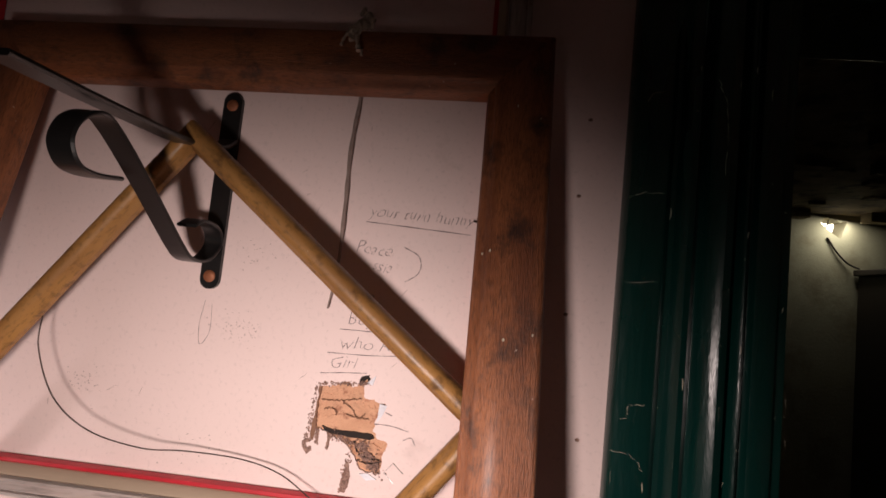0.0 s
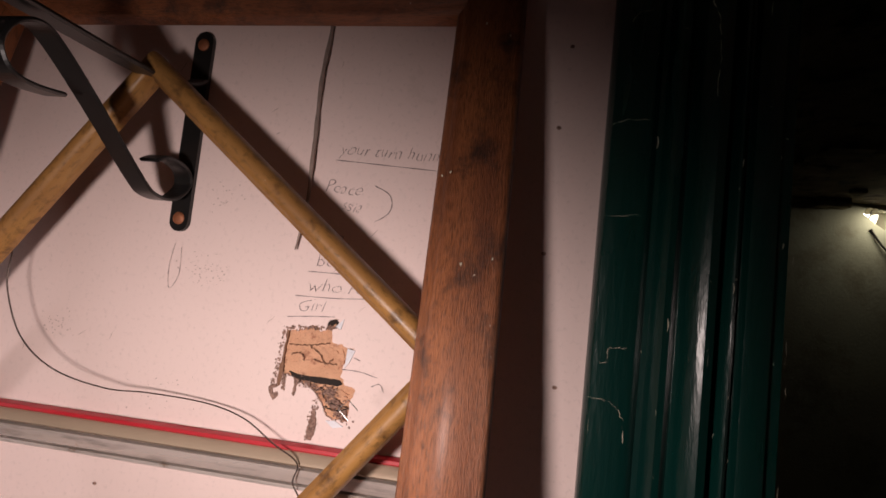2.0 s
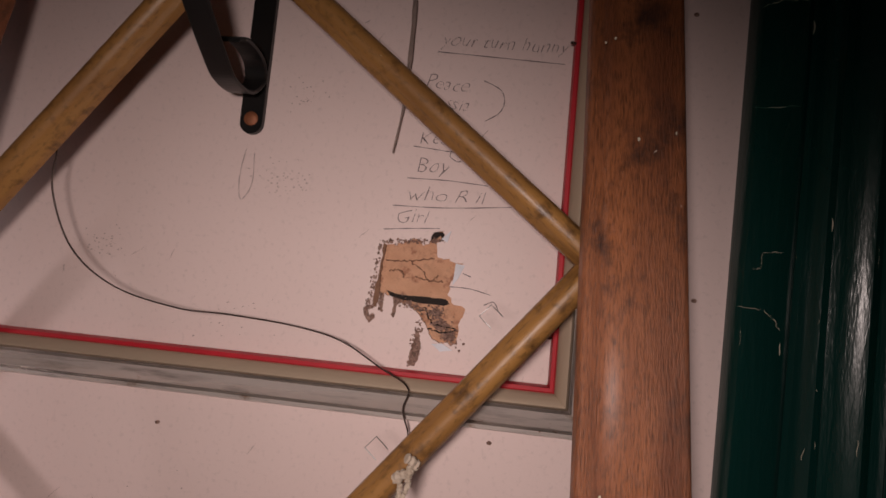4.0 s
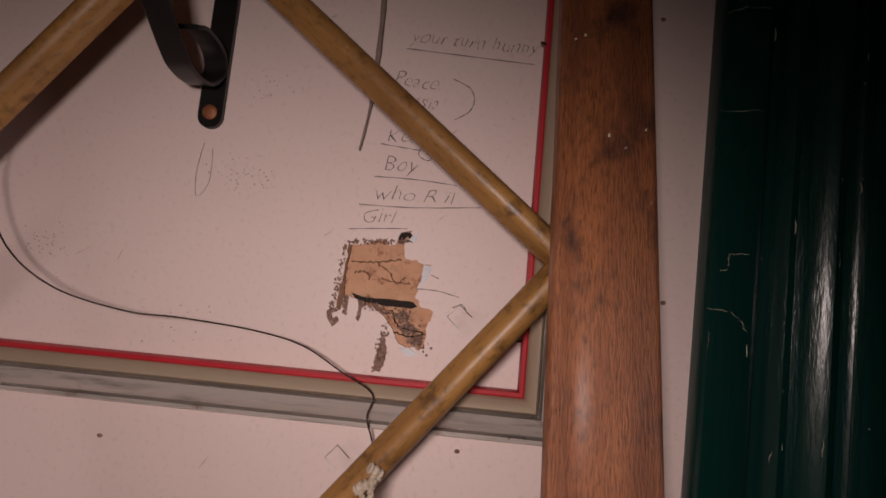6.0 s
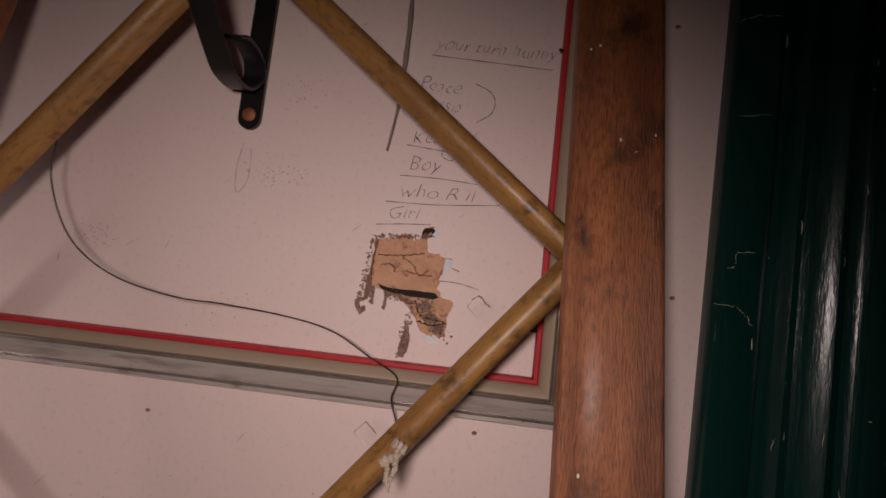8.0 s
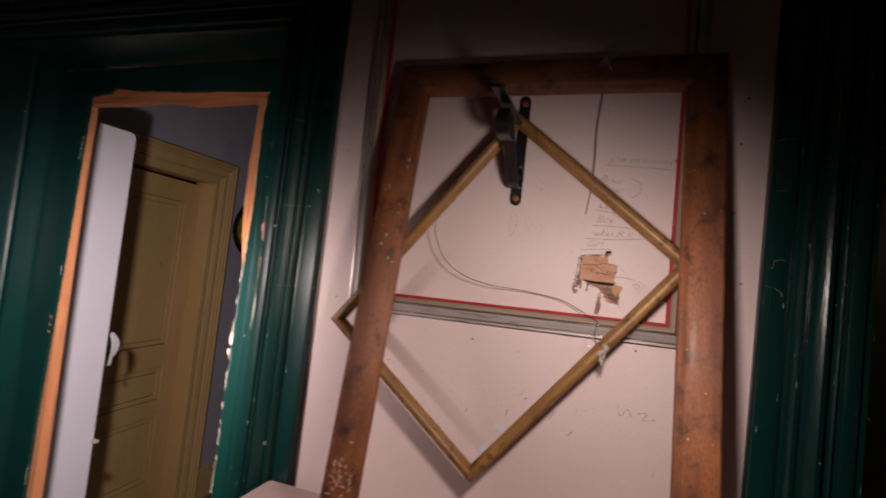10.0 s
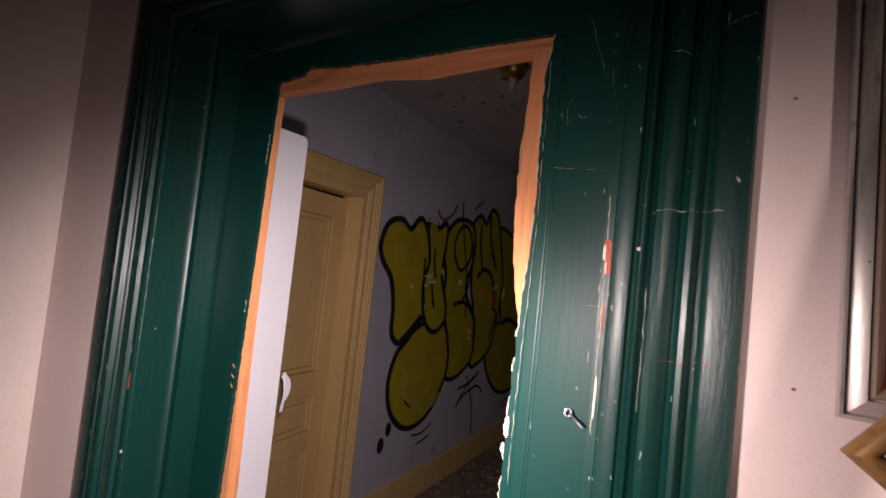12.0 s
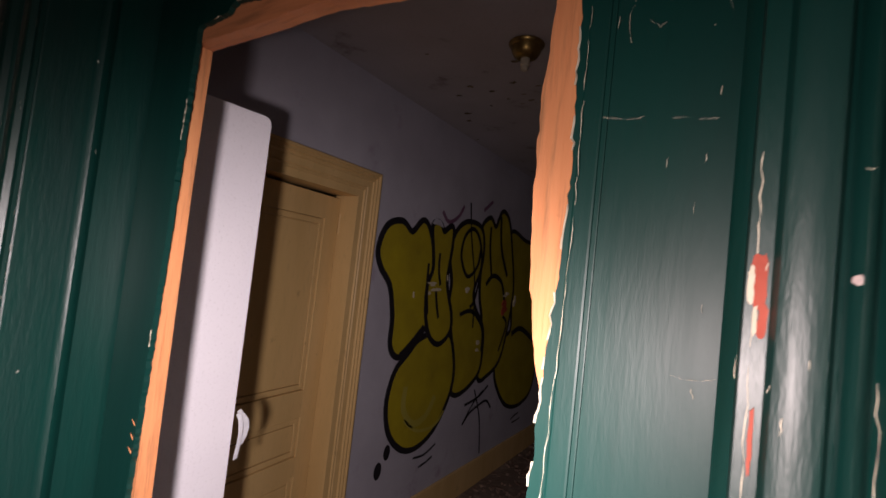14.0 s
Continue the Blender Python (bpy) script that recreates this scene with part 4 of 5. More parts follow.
# spots where the plaster has come off the letters
pr = random.Random(5)
for cy, cz, w, h, mt in ((2.53, 1.645, 0.12, 0.035, PALE), (2.58, 1.595, 0.14, 0.04, PALE), (2.50, 1.575, 0.05, 0.04, PALE), (3.04, 1.61, 0.07, 0.05, PALE), (3.31, 1.20, 0.09, 0.04, PALE), (3.33, 1.14, 0.08, 0.03, PALE),
                          (3.80, 1.46, 0.16, 0.15, REDWOOD), (3.80, 1.60, 0.14, 0.05, PALE), (4.02, 1.55, 0.07, 0.10, PALE), (2.31, 1.57, 0.025, 0.04, PALE), (2.72, 1.70, 0.02, 0.05, PALE)):
    for k in range(3):
        oy, oz = cy + pr.uniform(-0.3, 0.3) * w, cz + pr.uniform(-0.35, 0.35) * h
        line = [(oy + w * 0.4 * pr.uniform(0.4, 1) * math.cos(a), oz + h * 0.33 * pr.uniform(0.5, 1) * math.sin(a)) for a in (2 * math.pi * j / 11 for j in range(11))]
        part("bare_patch", slab(line, GX, TOPX + 0.0006 + 0.0003 * k, axis="x"), mt, graffiti, "chipped bare patch in the paint")

# the cupboard in the far room
cup = thing("dark_cupboard", (3.1, 2.7, 0.0), "dark wooden cupboard against the mouldy wall", "cupboard")
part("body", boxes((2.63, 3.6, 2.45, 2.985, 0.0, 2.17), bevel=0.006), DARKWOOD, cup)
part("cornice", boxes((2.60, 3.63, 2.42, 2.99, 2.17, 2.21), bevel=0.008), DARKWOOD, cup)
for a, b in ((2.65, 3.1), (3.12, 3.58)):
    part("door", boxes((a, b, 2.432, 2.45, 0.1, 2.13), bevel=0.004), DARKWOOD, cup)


cable_pts = spline([(2.44, RY - 0.006, 2.41), (2.50, RY - 0.012, 2.315), (2.56, RY - 0.02, 2.25), (2.615, RY - 0.05, 2.215)], 6)
solo("loose_cable", tube(cable_pts, 0.006, 7), VOID, "black cable drooping down the mouldy wall", "cable")
solo("broken_lath", tube([(2.425, RY + 0.02, 2.44), (2.452, RY + 0.02, 2.50), (2.462, RY + 0.02, 2.56)], 0.004, 5), DARKWOOD, "thin dark lath across the daylight gap", "lath")
for hz, hx in ((2.17, 2.622), (2.08, 2.618)):
    solo("iron_hook", tube(spline([(hx, 2.425, hz + 0.03), (hx + 0.004, 2.405, hz), (hx + 0.002, 2.40, hz - 0.03), (hx - 0.006, 2.412, hz - 0.036)], 4), 0.008, 6), STEEL, "pale iron hook on the cupboard's corner", "hook", "hooks on the cupboard")

# ---- writing and marks on the wall ----
def pencil_words(body, x, z, size, squeeze=1.0, turn=0.0, shear=0.28):
    cu = bpy.data.curves.new("words", "FONT")
    cu.body, cu.size, cu.shear, cu.offset, cu.resolution_u = body, size, shear, -size * 0.026, 3
    tmp = bpy.data.objects.new("words", cu)
    scene.collection.objects.link(tmp)
    me = bpy.data.meshes.new_from_object(tmp.evaluated_get(bpy.context.evaluated_depsgraph_get()))
    bpy.data.objects.remove(tmp)
    bm = bmesh.new()
    bm.from_mesh(me)
    bpy.data.meshes.remove(me)
    for v in bm.verts:
        ph = v.co.x * 260 + size * 4000
        v.co = Vector((v.co.x * squeeze + 0.0005 * math.sin(v.co.x * 520 + v.co.y * 200) + 0.05 * v.co.y * math.sin(ph), v.co.y * (1 + 0.10 * math.sin(ph * 1.7)) + 0.0006 * math.sin(ph), 0))
    m = Matrix.Translation((x, -0.0006, z)) @ Matrix.Rotation(radians(90), 4, "X") @ Matrix.Rotation(radians(turn), 4, "Z")
    return solo("pencil_writing", bm, PENCIL, "pencil handwriting reading '%s' on the wall" % body, "writing", "pencil writing on the wall", m=m)


for body, x, z, size, sq, turn in (("your turn hunny", 0.143, 1.896, 0.0150, 0.97, -1.0), ("Peace", 0.133, 1.862, 0.0155, 0.95, -4.0), ("ssia", 0.150, 1.847, 0.0145, 0.95, -5.0),
                                   ("Kea", 0.133, 1.818, 0.015, 1.0, 0.0), ("Boy", 0.133, 1.796, 0.0165, 1.0, 0.0), ("who R il", 0.128, 1.7735, 0.0150, 1.2, 2.0), ("Girl", 0.121, 1.7555, 0.0150, 1.1, 3.0)):
    pencil_words(body, x, z, size, sq, turn)


def pencil_line(points, width=0.0009):
    """A drawn line on the wall through (x, z) points."""
    c = [Vector((a, b, 0)) for a, b in points]
    c = spline([(a, b, 0) for a, b in points], 5) if len(points) > 2 else c
    bm = bmesh.new()
    va, vb = [], []
    for i, p in enumerate(c):
        d = (c[min(i + 1, len(c) - 1)] - c[max(i - 1, 0)]).normalized()
        n = Vector((-d.y, d.x, 0)) * width * (0.35 + 0.15 * math.sin(i * 1.9))
        va.append(bm.verts.new((p.x + n.x, -0.0006, p.y + n.y)))
        vb.append(bm.verts.new((p.x - n.x, -0.0006, p.y - n.y)))
    for i in range(len(c) - 1):
        bm.faces.new((va[i], vb[i], vb[i + 1], va[i + 1]))
    return solo("pencil_line", bm, PENCIL, "thin pencil line drawn on the wall", "writing", "pencil lines on the wall")


for pts in ([(0.141, 1.8905), (0.19, 1.8885), (0.238, 1.8865)], [(0.179, 1.870), (0.192, 1.864), (0.196, 1.855), (0.193, 1.846), (0.183, 1.839)], [(0.130, 1.8155), (0.15, 1.814), (0.162, 1.813)],
            [(0.162, 1.818), (0.159, 1.810), (0.166, 1.806), (0.170, 1.809)], [(0.128, 1.7905), (0.16, 1.791), (0.19, 1.7895)], [(0.119, 1.7685), (0.16, 1.770), (0.209, 1.775)],
            [(0.114, 1.7495), (0.135, 1.752), (0.157, 1.754)], [(0.169, 1.711), (0.184, 1.711), (0.200, 1.708)], [(0.178, 1.722), (0.184, 1.720)],
            [(0.196, 1.700), (0.203, 1.703), (0.207, 1.697)], [(0.22, 1.505), (0.235, 1.508), (0.228, 1.497), (0.246, 1.50)], [(0.19, 1.515), (0.197, 1.497), (0.205, 1.51), (0.212, 1.50)],
            [(0.09, 1.47), (0.098, 1.486)], [(0.02, 1.463), (0.022, 1.476)], [(-0.05, 1.455), (-0.046, 1.463)], [(0.12, 1.45), (0.128, 1.46)]):
    pencil_line(pts)
pencil_line([(0.003, 1.80), (0.004, 1.775), (-0.004, 1.762), (-0.007, 1.78), (-0.004, 1.803)], 0.0005)

# scuffs and dry scratches
scr = random.Random(63)
for k in range(34):
    x, z, ln, ang = scr.uniform(-0.26, 0.27), scr.choice((scr.uniform(1.40, 1.58), scr.uniform(1.62, 2.0))), scr.uniform(0.003, 0.016), scr.gauss(1.2, 0.5)
    bm = bmesh.new()
    ribbon(bm, [Vector((x + ln * f * math.cos(ang) + scr.gauss(0, 0.0003), -0.0006, z + ln * f * math.sin(ang))) for f in (0.0, 0.3, 0.65, 1.0)], scr.uniform(0.0004, 0.0011), scr)
    solo("wall_scuff", bm, SMUDGE, "faint grey scuff on the wall paint", "scuff", "scuffs on the wall")

# the board and crumbs behind the torn hole, its hollows painted as black pieces
hole = thing("torn_hole", (0.145, 0.0, 1.70), "torn hole in the wall skin showing tan board and crumbled plaster", "wall damage")
part("bare_board", boxes((0.100, 0.190, 0.0035, 0.0058, 1.655, 1.755)), BOARD, hole, "bare tan board")
# slit and notch are black plates on the board, their inner shade put in colour
part("slit", slab(torn([(0.121, 1.703), (0.129, 1.701), (0.144, 1.701), (0.167, 1.701), (0.170, 1.698), (0.166, 1.696), (0.150, 1.696), (0.135, 1.697), (0.124, 1.699), (0.121, 1.703)], 0.0004, 0.004)[:-1], 0.0012, 0.0036), VOID, hole, "flat black piece for the shade inside a slit")
part("notch", slab([(0.150, 1.745), (0.153, 1.751), (0.161, 1.752), (0.160, 1.744), (0.158, 1.749), (0.155, 1.746)], 0.0012, 0.0036), VOID, hole, "flat black piece for the shade inside a notch")
for k, pts in enumerate(([(0.118, 1.726), (0.130, 1.7265), (0.141, 1.728), (0.155, 1.731)], [(0.121, 1.718), (0.127, 1.7195), (0.132, 1.718), (0.133, 1.714)], [(0.138, 1.726), (0.147, 1.721), (0.153, 1.713), (0.159, 1.718)],
                         [(0.142, 1.716), (0.151, 1.714), (0.164, 1.714)], [(0.152, 1.694), (0.157, 1.684), (0.165, 1.681), (0.177, 1.680)], [(0.156, 1.678), (0.167, 1.676), (0.178, 1.679)])):
    part("fissure", tube([(p.x + 0.0005 * math.sin(i * 2.1 + k), 0.0012 if k < 4 else 0.0004, p.z + 0.0006 * math.sin(i * 3.3 + k)) for i, p in enumerate(spline([(a, 0, b) for a, b in pts], 5))], 0.0005, 5, 0.5), VOID if k > 3 else REDBROWN, hole, "dark fissure in the board")
# first strip is the left edge's shadow painted dark; the rest are torn plaster
for pts, y0 in (([(0.113, 1.742), (0.117, 1.741), (0.1155, 1.722), (0.115, 1.708), (0.1165, 1.699), (0.115, 1.689), (0.110, 1.688), (0.111, 1.702), (0.1125, 1.722)], 0.0006),
                ([(0.110, 1.691), (0.105, 1.688), (0.106, 1.683), (0.110, 1.677), (0.1145, 1.681), (0.113, 1.685), (0.110, 1.683), (0.108, 1.687), (0.113, 1.689)], -0.0009),
                ([(0.127, 1.699), (0.1325, 1.697), (0.130, 1.690), (0.129, 1.683), (0.1265, 1.685), (0.128, 1.691)], -0.0010),
                ([(0.149, 1.675), (0.152, 1.666), (0.152, 1.658), (0.149, 1.649), (0.1435, 1.650), (0.144, 1.657), (0.146, 1.666)], -0.0010)):
    part("hole_edge_strip", slab(torn(pts + pts[:1], 0.0007, 0.0016)[:-1], y0, 0.0030), REDBROWN if y0 > 0 else CRUST, hole, "crumbling strip at the hole, the dark left one standing for edge shadow")
cr = random.Random(21)
for k, (x, z, w, h, mt) in enumerate(((0.133, 1.728, 0.030, 0.014, BOARD), (0.150, 1.722, 0.026, 0.012, BOARD), (0.138, 1.711, 0.034, 0.010, BOARD),
                                      (0.164, 1.719, 0.016, 0.016, BOARD), (0.168, 1.689, 0.018, 0.008, BOARD), (0.165, 1.681, 0.016, 0.008, CRUST), (0.172, 1.674, 0.014, 0.010, CRUST), (0.160, 1.690, 0.012, 0.006, CRUST))):
    line = [(x + w / 2 * math.cos(a) * cr.uniform(0.55, 1.1), z + h / 2 * math.sin(a) * cr.uniform(0.5, 1.15)) for a in (2 * math.pi * j / 22 for j in range(22))]
    part("torn_layer", slab(line, 0.0030 - 0.00028 * k - (0.0006 if mt is CRUST else 0), 0.0050), mt, hole, "torn layer of board")


def crumbs(spots, count, size, mat_, name):
    bm = bmesh.new()
    for k in range(count):
        (xa, za), (xb, zb), spread = spots[k % len(spots)]
        f = cr.random()
        x, z = xa + (xb - xa) * f + cr.gauss(0, spread), za + (zb - za) * f + cr.gauss(0, spread)
        r = size * cr.uniform(0.4, 1.3)
        s = bmesh.ops.create_icosphere(bm, subdivisions=1, radius=r)
        for v in s["verts"]:
            v.co = Vector((v.co.x * cr.uniform(0.6, 1.2), v.co.y * 0.35, v.co.z * cr.uniform(0.4, 1.5))) + Vector((x, -0.0002, z))
    return tagged(part(name, bm, mat_, hole, "crumbs of broken plaster"), kind="stuff")


crumbs([((0.113, 1.738), (0.108, 1.684), 0.0012), ((0.13, 1.697), (0.165, 1.688), 0.002), ((0.160, 1.69), (0.178, 1.668), 0.004), ((0.150, 1.682), (0.145, 1.652), 0.0016), ((0.118, 1.70), (0.118, 1.688), 0.001),
        ((0.115, 1.74), (0.16, 1.745), 0.001)], 560, 0.0009, CRUST, "plaster_crumbs")
for pts in ([(0.172, 1.729), (0.179, 1.728), (0.175, 1.718), (0.171, 1.712)], [(0.159, 1.746), (0.166, 1.753), (0.164, 1.744)], [(0.160, 1.667), (0.167, 1.662), (0.176, 1.664), (0.168, 1.668)]):
    part("torn_paper", slab(pts, -0.0012, 0.0003), PAPER, hole, "pale torn paper flake")


# ---- paint chips, scratches and small metal bits on the green woodwork ----
def profile_depth(u):
    for (a, da), (b, db) in zip(PROFILE[1:], PROFILE[2:]):
        if a <= u <= b and b > a:
            return da + (db - da) * (u - a) / (b - a)
    return 0.005


def casing_y(x):
    """Height of the casing's face at a place across it."""
    for a, b, _ in (DL, DR):
        for u in (x - a, b - x):
            if 0 <= u <= CW:
                return -profile_depth(u)
    return 0.0


def on_casing(x, z, lift=0.0007):
    return Vector((x, casing_y(x) - lift, z))


def crack(parent, xz, width, material, label, y=None, steps=9, jitter=0.0007, seed=1, name="paint_crack"):
    width *= 0.5
    r = random.Random(seed)
    bm = bmesh.new()
    pts = []
    for a, b in zip(xz, xz[1:]):
        for k in range(steps):
            f = k / steps
            x, z = a[0] + (b[0] - a[0]) * f + r.uniform(-jitter, jitter), a[1] + (b[1] - a[1]) * f + r.uniform(-jitter, jitter)
            pts.append(on_casing(x, z) if y is None else Vector((x, y, z)))
    i = 0
    while i < len(pts) - 2:
        n = r.randint(3, 9)
        if len(pts[i:i + n]) > 1:
            ribbon(bm, pts[i:i + n], width, r)
        i += n - 1 + (1 if r.random() < 0.45 else 0)
    return part(name, bm, material, parent, label)


def flake(parent, x, z, w, h, y, material, label, seed, name="paint_chip"):
    r = random.Random(seed)
    line = [(x + w / 2 * math.copysign(abs(math.cos(a)) ** 0.6, math.cos(a)) * r.uniform(0.6, 1.1), z + h / 2 * math.copysign(abs(math.sin(a)) ** 0.7, math.sin(a)) * r.uniform(0.75, 1.1))
            for a in (2 * math.pi * k / 18 for k in range(18))]
    return part(name, slab(line, y - 0.0009, y + 0.001), material, parent, label)


JAMB_Y = -0.0052
for k, (xz, w, mt) in enumerate((([(-0.456, 1.781), (-0.437, 1.783), (-0.409, 1.783), (-0.385, 1.785)], 0.0016, PALE), ([(-0.437, 1.627), (-0.411, 1.630), (-0.386, 1.632)], 0.0015, REDWOOD),
                                 ([(-0.446, 1.951), (-0.413, 1.950)], 0.0010, PALE), ([(-0.402, 1.974), (-0.385, 1.982), (-0.370, 1.985)], 0.0012, PALE), ([(-0.454, 1.70), (-0.453, 1.64), (-0.4545, 1.56)], 0.0009, PALE))):
    crack(green_left, xz, w, mt, "hairline crack in the green paint", seed=k)
for k, (xz, w, mt) in enumerate((([(0.378, 2.012), (0.383, 2.021), (0.399, 2.023)], 0.0008, PALE), ([(0.369, 1.929), (0.38, 1.934), (0.400, 1.934)], 0.0009, PALE), ([(0.366, 1.857), (0.400, 1.860)], 0.0006, PALE),
                                 ([(0.374, 1.746), (0.379, 1.747), (0.380, 1.758), (0.394, 1.759)], 0.0009, PALE), ([(0.368, 1.719), (0.383, 1.719), (0.390, 1.713), (0.395, 1.705)], 0.0008, PALE),
                                 ([(0.434, 2.035), (0.440, 2.01), (0.442, 1.985), (0.441, 1.947)], 0.0010, PALE))):
    crack(green_right, xz, w, mt, "hairline crack in the green paint", seed=20 + k)
for k, (xz, w) in enumerate((([(-1.410, 2.05), (-1.412, 1.9), (-1.411, 1.8)], 0.0013), ([(-1.455, 1.7), (-1.454, 1.55), (-1.455, 1.4)], 0.0010), ([(-1.484, 1.62), (-1.484, 1.5)], 0.0010))):
    crack(green_left, xz, w, PALE, "hairline crack in the green paint", seed=50 + k)
# bare red wood and the pale crack where jamb and casing meet
flake(green_left, -0.4978, 1.738, 0.0085, 0.028, JAMB_Y, REDWOOD, "bare red primer where paint has come off", 3)
flake(green_left, -0.4955, 1.720, 0.0050, 0.018, JAMB_Y - 0.0003, REDWOOD, "bare red primer where paint has come off", 13)
flake(green_left, -0.5010, 1.735, 0.0034, 0.020, JAMB_Y - 0.0005, PALE, "pale edge of chipped paint", 14)
flake(green_left, -0.4640, 1.741, 0.0038, 0.0045, casing_y(-0.464) - 0.001, SMUDGE, "chip of bare pale wood", 15)
flake(green_left, -0.4968, 1.664, 0.0022, 0.034, JAMB_Y - 0.0003, REDWOOD, "bare red primer where paint has come off", 16)
flake(green_left, -0.4985, 1.719, 0.0022, 0.016, JAMB_Y - 0.0006, PALE, "pale edge of chipped paint", 4)
flake(green_left, -0.4980, 1.575, 0.0024, 0.05, JAMB_Y, PALE, "pale edge of chipped paint", 5)
crack(green_left, [(-0.500, 1.80), (-0.4995, 1.76), (-0.499, 1.68), (-0.4985, 1.60), (-0.499, 1.5)], 0.0015, PALE, "pale crack along the jamb", JAMB_Y - 0.0005, seed=9)
flake(green_left, -1.3965, 1.412, 0.006, 0.036, JAMB_Y, REDWOOD, "bare red primer where paint has come off", 8)
flake(green_left, -1.392, 1.272, 0.006, 0.007, JAMB_Y, PALE, "chip of bare pale wood", 9)
flake(green_door, -0.637, 1.483, 0.009, 0.030, 0.1065, PALE, "pale torn chunk of wood at the sawn edge", 31)
flake(green_door, -0.640, 1.452, 0.006, 0.016, 0.1065, PALE, "pale torn chunk of wood at the sawn edge", 32)
# cracks on the leaf, by the torn edge
crack(green_door, [(-0.621, 2.02), (-0.6205, 1.9), (-0.619, 1.78), (-0.622, 1.64), (-0.625, 1.5), (-0.625, 1.4)], 0.0012, PALE, "pale crack along the panel moulding", 0.0985, 14, 0.0009, 30)
for k, (xz, w) in enumerate((([(-0.605, 1.861), (-0.587, 1.858), (-0.570, 1.859)], 0.0012), ([(-0.555, 1.857), (-0.541, 1.857)], 0.0008), ([(-0.534, 1.997), (-0.528, 1.96), (-0.520, 1.93)], 0.0008),
                             ([(-0.585, 1.96), (-0.592, 1.94), (-0.588, 1.915)], 0.0010), ([(-0.577, 1.935), (-0.568, 1.929), (-0.563, 1.933)], 0.0012), ([(-0.538, 1.855), (-0.522, 1.855)], 0.0010),
                             ([(-0.571, 2.085), (-0.556, 2.03), (-0.537, 1.976)], 0.0012), ([(-0.541, 1.671), (-0.527, 1.670), (-0.512, 1.674)], 0.0008), ([(-0.528, 1.664), (-0.526, 1.658)], 0.0014))):
    crack(green_door, xz, w * 0.6, PALE, "fine scratch in the green paint", 0.1030, seed=60 + k)
# scattered nicks
nr = random.Random(77)


def nicks(parent, count, spread, where, k_=1.0):
    bm = bmesh.new()
    for k in range(count):
        x, z = spread(nr)
        vertical = nr.random() < 0.7
        ln, w = k_ * nr.uniform(0.001, 0.012) if vertical else nr.uniform(0.001, 0.004), nr.uniform(0.0003, 0.0009)
        pts = []
        for i in range(4):
            dx, dz = (nr.uniform(-0.0006, 0.0006), ln * i / 3) if vertical else (ln * i / 3, nr.uniform(-0.0008, 0.0008))
            pts.append(where(x + dx, z + dz))
        ribbon(bm, pts, w * k_, nr)
    ob = part("paint_nicks", bm, PALE, parent, "scattered pale nicks in the paint")
    tagged(ob, kind="stuff")


RIDGES = (0.0, 0.031, 0.049, 0.077, 0.097, 0.109, 0.124, 0.137)
nicks(green_left, 150, lambda r: (DL[0] + r.choice(RIDGES) + r.gauss(0, 0.004) + 0.002, r.uniform(1.0, 2.05)), on_casing, 1.7)
nicks(green_left, 70, lambda r: (DL[1] - r.choice(RIDGES) + r.gauss(0, 0.004) - 0.002, r.uniform(1.1, 2.1)), on_casing)
nicks(green_right, 60, lambda r: (DR[0] + r.choice(RIDGES) + r.gauss(0, 0.003) + 0.002, r.uniform(1.4, 2.05)), on_casing)
nicks(green_left, 16, lambda r: (r.uniform(-1.3, -0.6), r.uniform(2.15, 2.28)), lambda x, z: Vector((x, -profile_depth(max(0.0, 2.29 - z)) - 0.0007, z)))
nicks(green_door, 15, lambda r: (r.uniform(-0.61, -0.52), r.uniform(1.4, 2.05)), lambda x, z: Vector((x, 0.1028, z)))

# a screw eye in the key-side stile
eye = thing("screw_eye", (-0.549, 0.10, 1.526), "small steel screw eye with a bent pin", "hook")
ringp = [(-0.549 + 0.0045 * math.cos(a), 0.094 + 0.002 * math.sin(a), 1.526 + 0.0045 * math.sin(a)) for a in (2 * math.pi * k / 16 for k in range(17))]
part("ring", tube(ringp, 0.0014, 8), STEEL, eye)
part("pin", tube(spline([(-0.547, 0.1035, 1.527), (-0.543, 0.088, 1.525), (-0.533, 0.078, 1.521), (-0.525, 0.076, 1.515)], 5), 0.0016, 8), STEEL, eye)

# nails, staples and scraps on the wall and the slim frame
for x0, x1, z in ((0.236, 0.262, 1.683), (0.240, 0.262, 1.898)):
    solo("wall_nail", tube([(x0, -0.012, z), (x1, -0.004, z - 0.001)], 0.0011, 7), WIRE, "thin dark nail sticking out of the wall", "nail", "nails in the wall")
for x, y, z, a in ((0.207, -0.071, 1.694, 50), (0.146, -0.071, 1.607, 50), (-0.080, -0.071, 1.438, -50)):
    c, sn = math.cos(radians(a)), math.sin(radians(a))
    loop = [(x + c * p - sn * q, y, z + sn * p + c * q) for p, q in ((-0.005, 0.002), (-0.005, 0.012), (0.005, 0.012), (0.005, 0.002))]
    solo("frame_staple", tube(loop, 0.00035, 5), STEEL, "bent wire staple on the slim gilt frame", "staple", "staples on the gilt frame")
for x, z, w, h, sd in ((0.014, 1.443, 0.022, 0.012, 1), (-0.012, 1.402, 0.02, 0.016, 2)):
    flake_bm = slab([(x + w / 2 * math.cos(a) * random.Random(sd * 31 + k).uniform(0.6, 1.1), z + h / 2 * math.sin(a) * random.Random(sd * 17 + k).uniform(0.6, 1.1)) for k, a in enumerate(2 * math.pi * j / 12 for j in range(12))], -0.0009, 0.0002)
    solo("paper_scrap", flake_bm, PAPER, "pale bluish scrap of paper stuck to the wall", "paper", "paper scraps on the wall")
sr = random.Random(14)
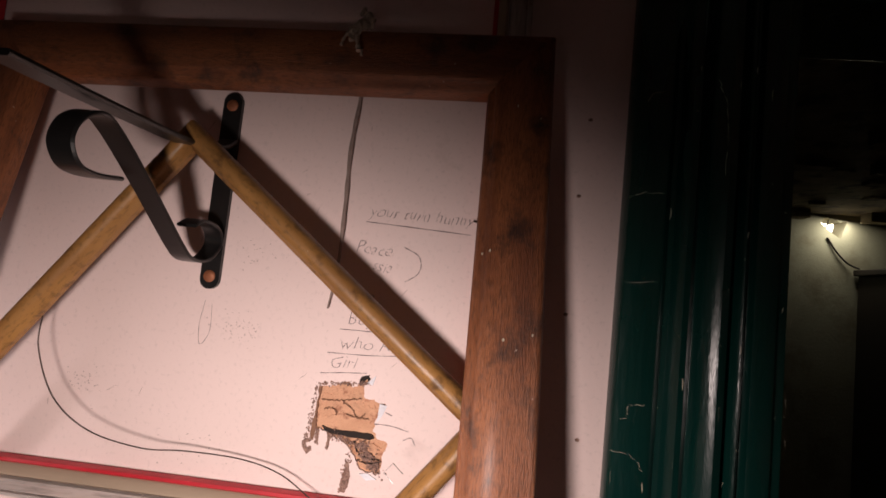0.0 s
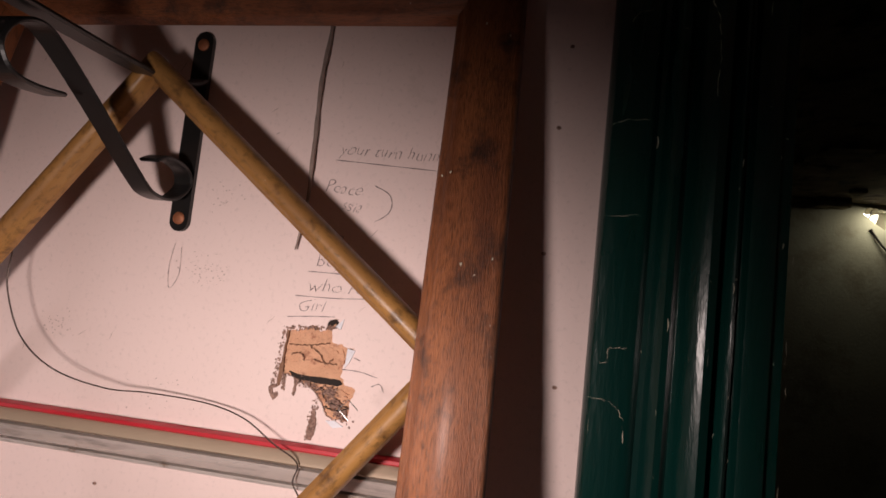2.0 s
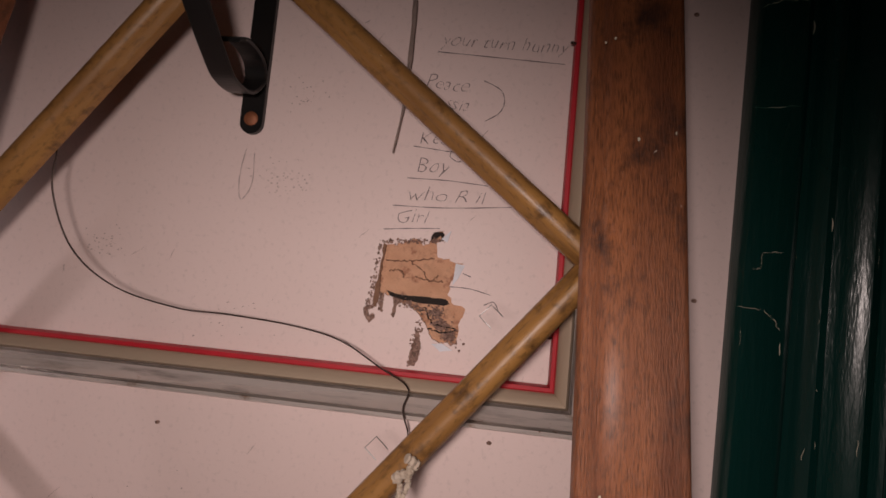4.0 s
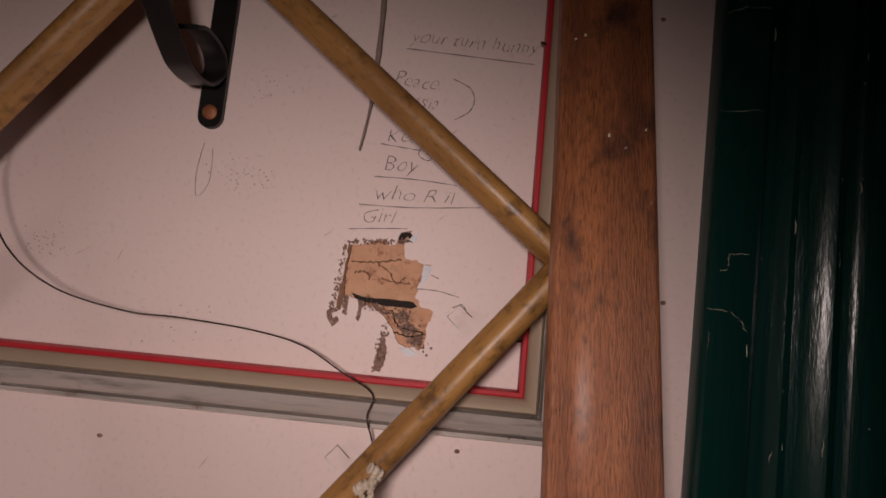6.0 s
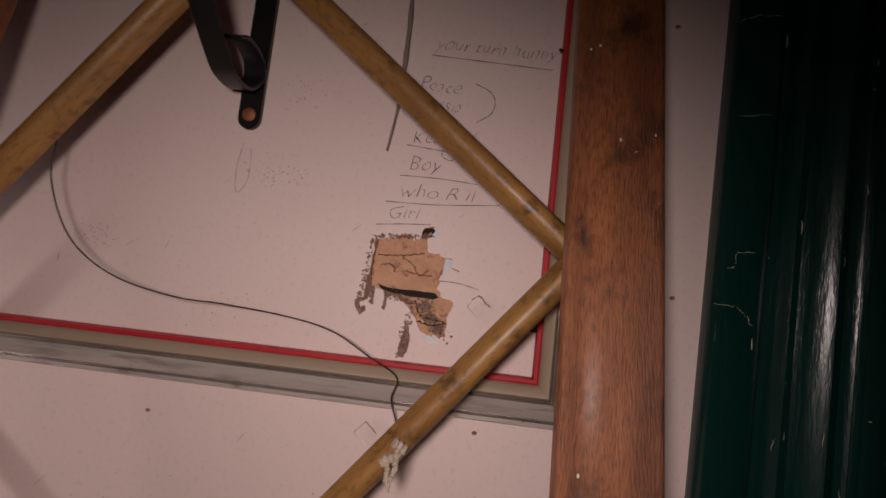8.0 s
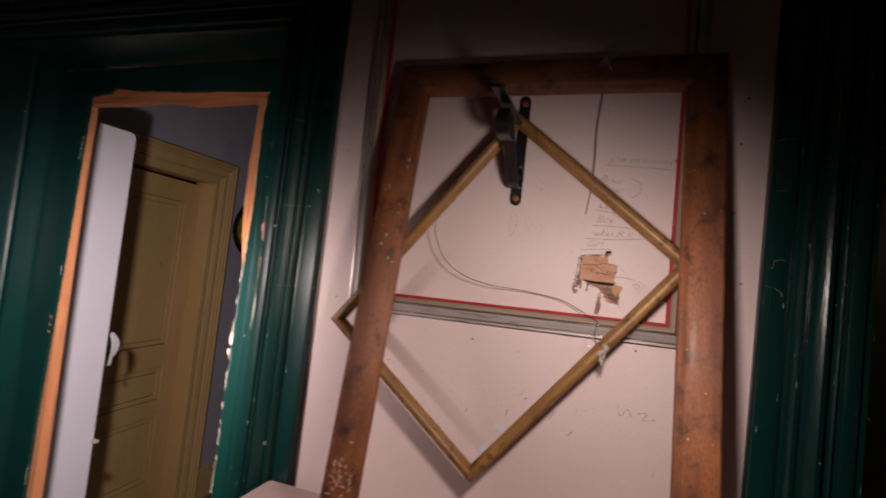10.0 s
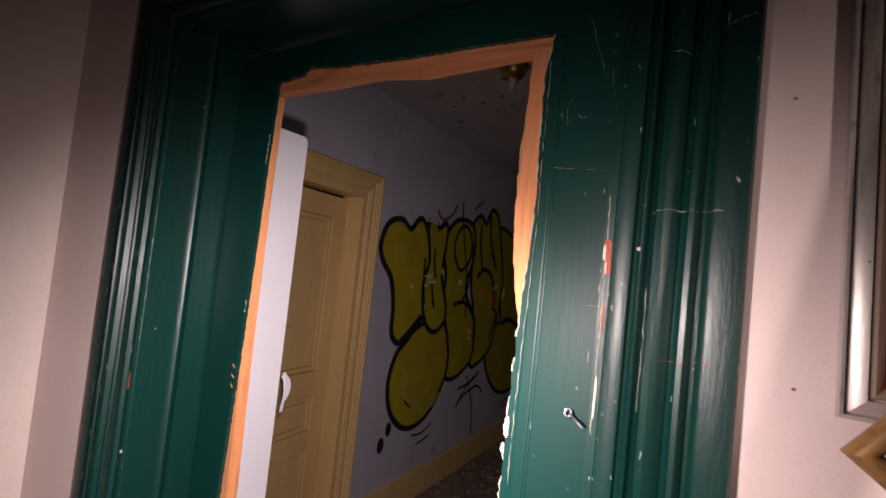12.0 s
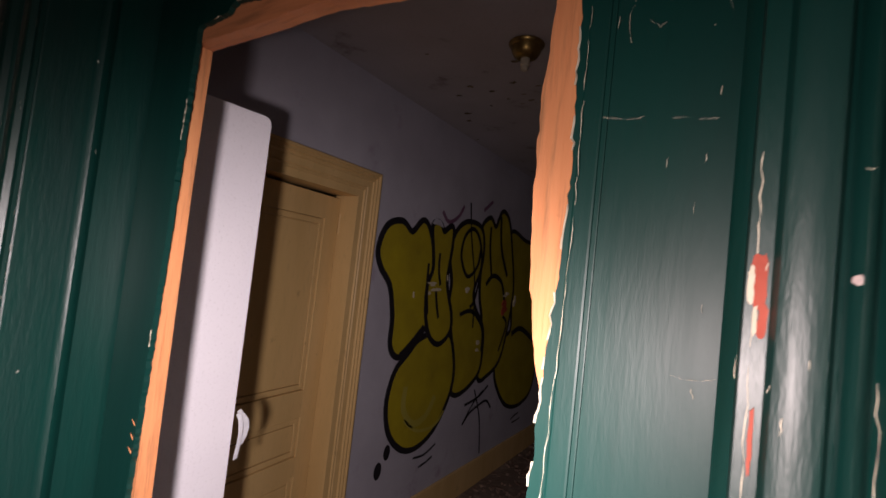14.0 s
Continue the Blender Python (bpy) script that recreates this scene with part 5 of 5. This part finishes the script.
for cx, cz, spread, n in ((0.030, 1.778, 0.012, 60), (0.036, 1.850, 0.010, 26), (-0.12, 1.715, 0.012, 40), (-0.03, 1.5, 0.03, 26), (0.03, 1.48, 0.02, 20), (0.0, 1.67, 0.02, 30), (-0.14, 1.45, 0.03, 30), (0.12, 1.50, 0.03, 30), (-1.62, 1.7, 0.05, 24)):
    bm = bmesh.new()
    for k in range(n):
        x, z, w = cx + sr.gauss(0, spread), cz + sr.gauss(0, spread * 0.6), sr.uniform(0.0003, 0.0009)
        vs = [bm.verts.new((x + w * math.cos(a), -0.0006, z + w * math.sin(a) * 0.8)) for a in (2 * math.pi * j / 6 for j in range(6))]
        bm.faces.new(vs)
    solo("wall_smudge", bm, SMUDGE, "faint speckled smudge on the wall paint", "smudge", kind="stuff")
for k, (x, z) in enumerate(((0.327, 1.825), (0.335, 2.0), (0.33, 1.93), (-0.32, 1.62), (0.05, 1.497), (0.345, 1.72), (-0.335, 1.9), (-0.05, 1.58), (0.21, 1.6), (-0.2, 1.52), (-1.62, 1.9), (-1.66, 1.62), (-1.7, 1.35), (-1.6, 1.5))):
    bm = bmesh.new()
    bmesh.ops.create_icosphere(bm, subdivisions=2, radius=0.0016)
    for v in bm.verts:
        v.co = Vector((v.co.x * 1.3 + x, v.co.y * 0.4 - 0.0002, v.co.z + z))
    solo("wall_pit", bm, CRUST, "tiny dark pit in the wall paint", "wall damage", "pits in the wall")

# rubble and flakes on the passage floor
fr = random.Random(33)
bm = bmesh.new()
for k in range(700):
    y = fr.uniform(2.2, 7.5)
    x = PX + 0.03 + abs(fr.gauss(0, 0.45))
    r0 = fr.uniform(0.006, 0.035)
    q = bmesh.ops.create_cube(bm, size=1.0)
    rot = Matrix.Rotation(fr.uniform(0, 6.3), 3, "Z")
    hgt = fr.uniform(0.003, 0.02)
    for v in q["verts"]:
        v.co = rot @ Vector((v.co.x * r0 * fr.uniform(0.8, 2.2), v.co.y * r0 * fr.uniform(0.6, 1.2), (v.co.z + 0.5) * hgt)) + Vector((min(x, QX - 0.1), y, 0.0))
solo("floor_rubble", bm, FLOOR_BITS, "brown plaster flakes and rubble strewn on the floor", "rubble", kind="stuff")

cf = random.Random(52)
bm = bmesh.new()
for k in range(26):
    cx, cy = -1.55 + cf.gauss(0, 0.22), 2.3 + cf.gauss(0, 0.25)
    rr = cf.uniform(0.008, 0.035)
    vs = [bm.verts.new((cx + rr * math.cos(a) * cf.uniform(0.4, 1.1), cy + rr * 0.6 * math.sin(a) * cf.uniform(0.4, 1.1), H_PASS - 0.002 - cf.uniform(0, 0.004))) for a in (2 * math.pi * j / 9 for j in range(9))]
    bm.faces.new(vs)
solo("ceiling_flakes", bm, ROTTEN, "peeling brown flakes on the passage ceiling", "flakes", kind="stuff")
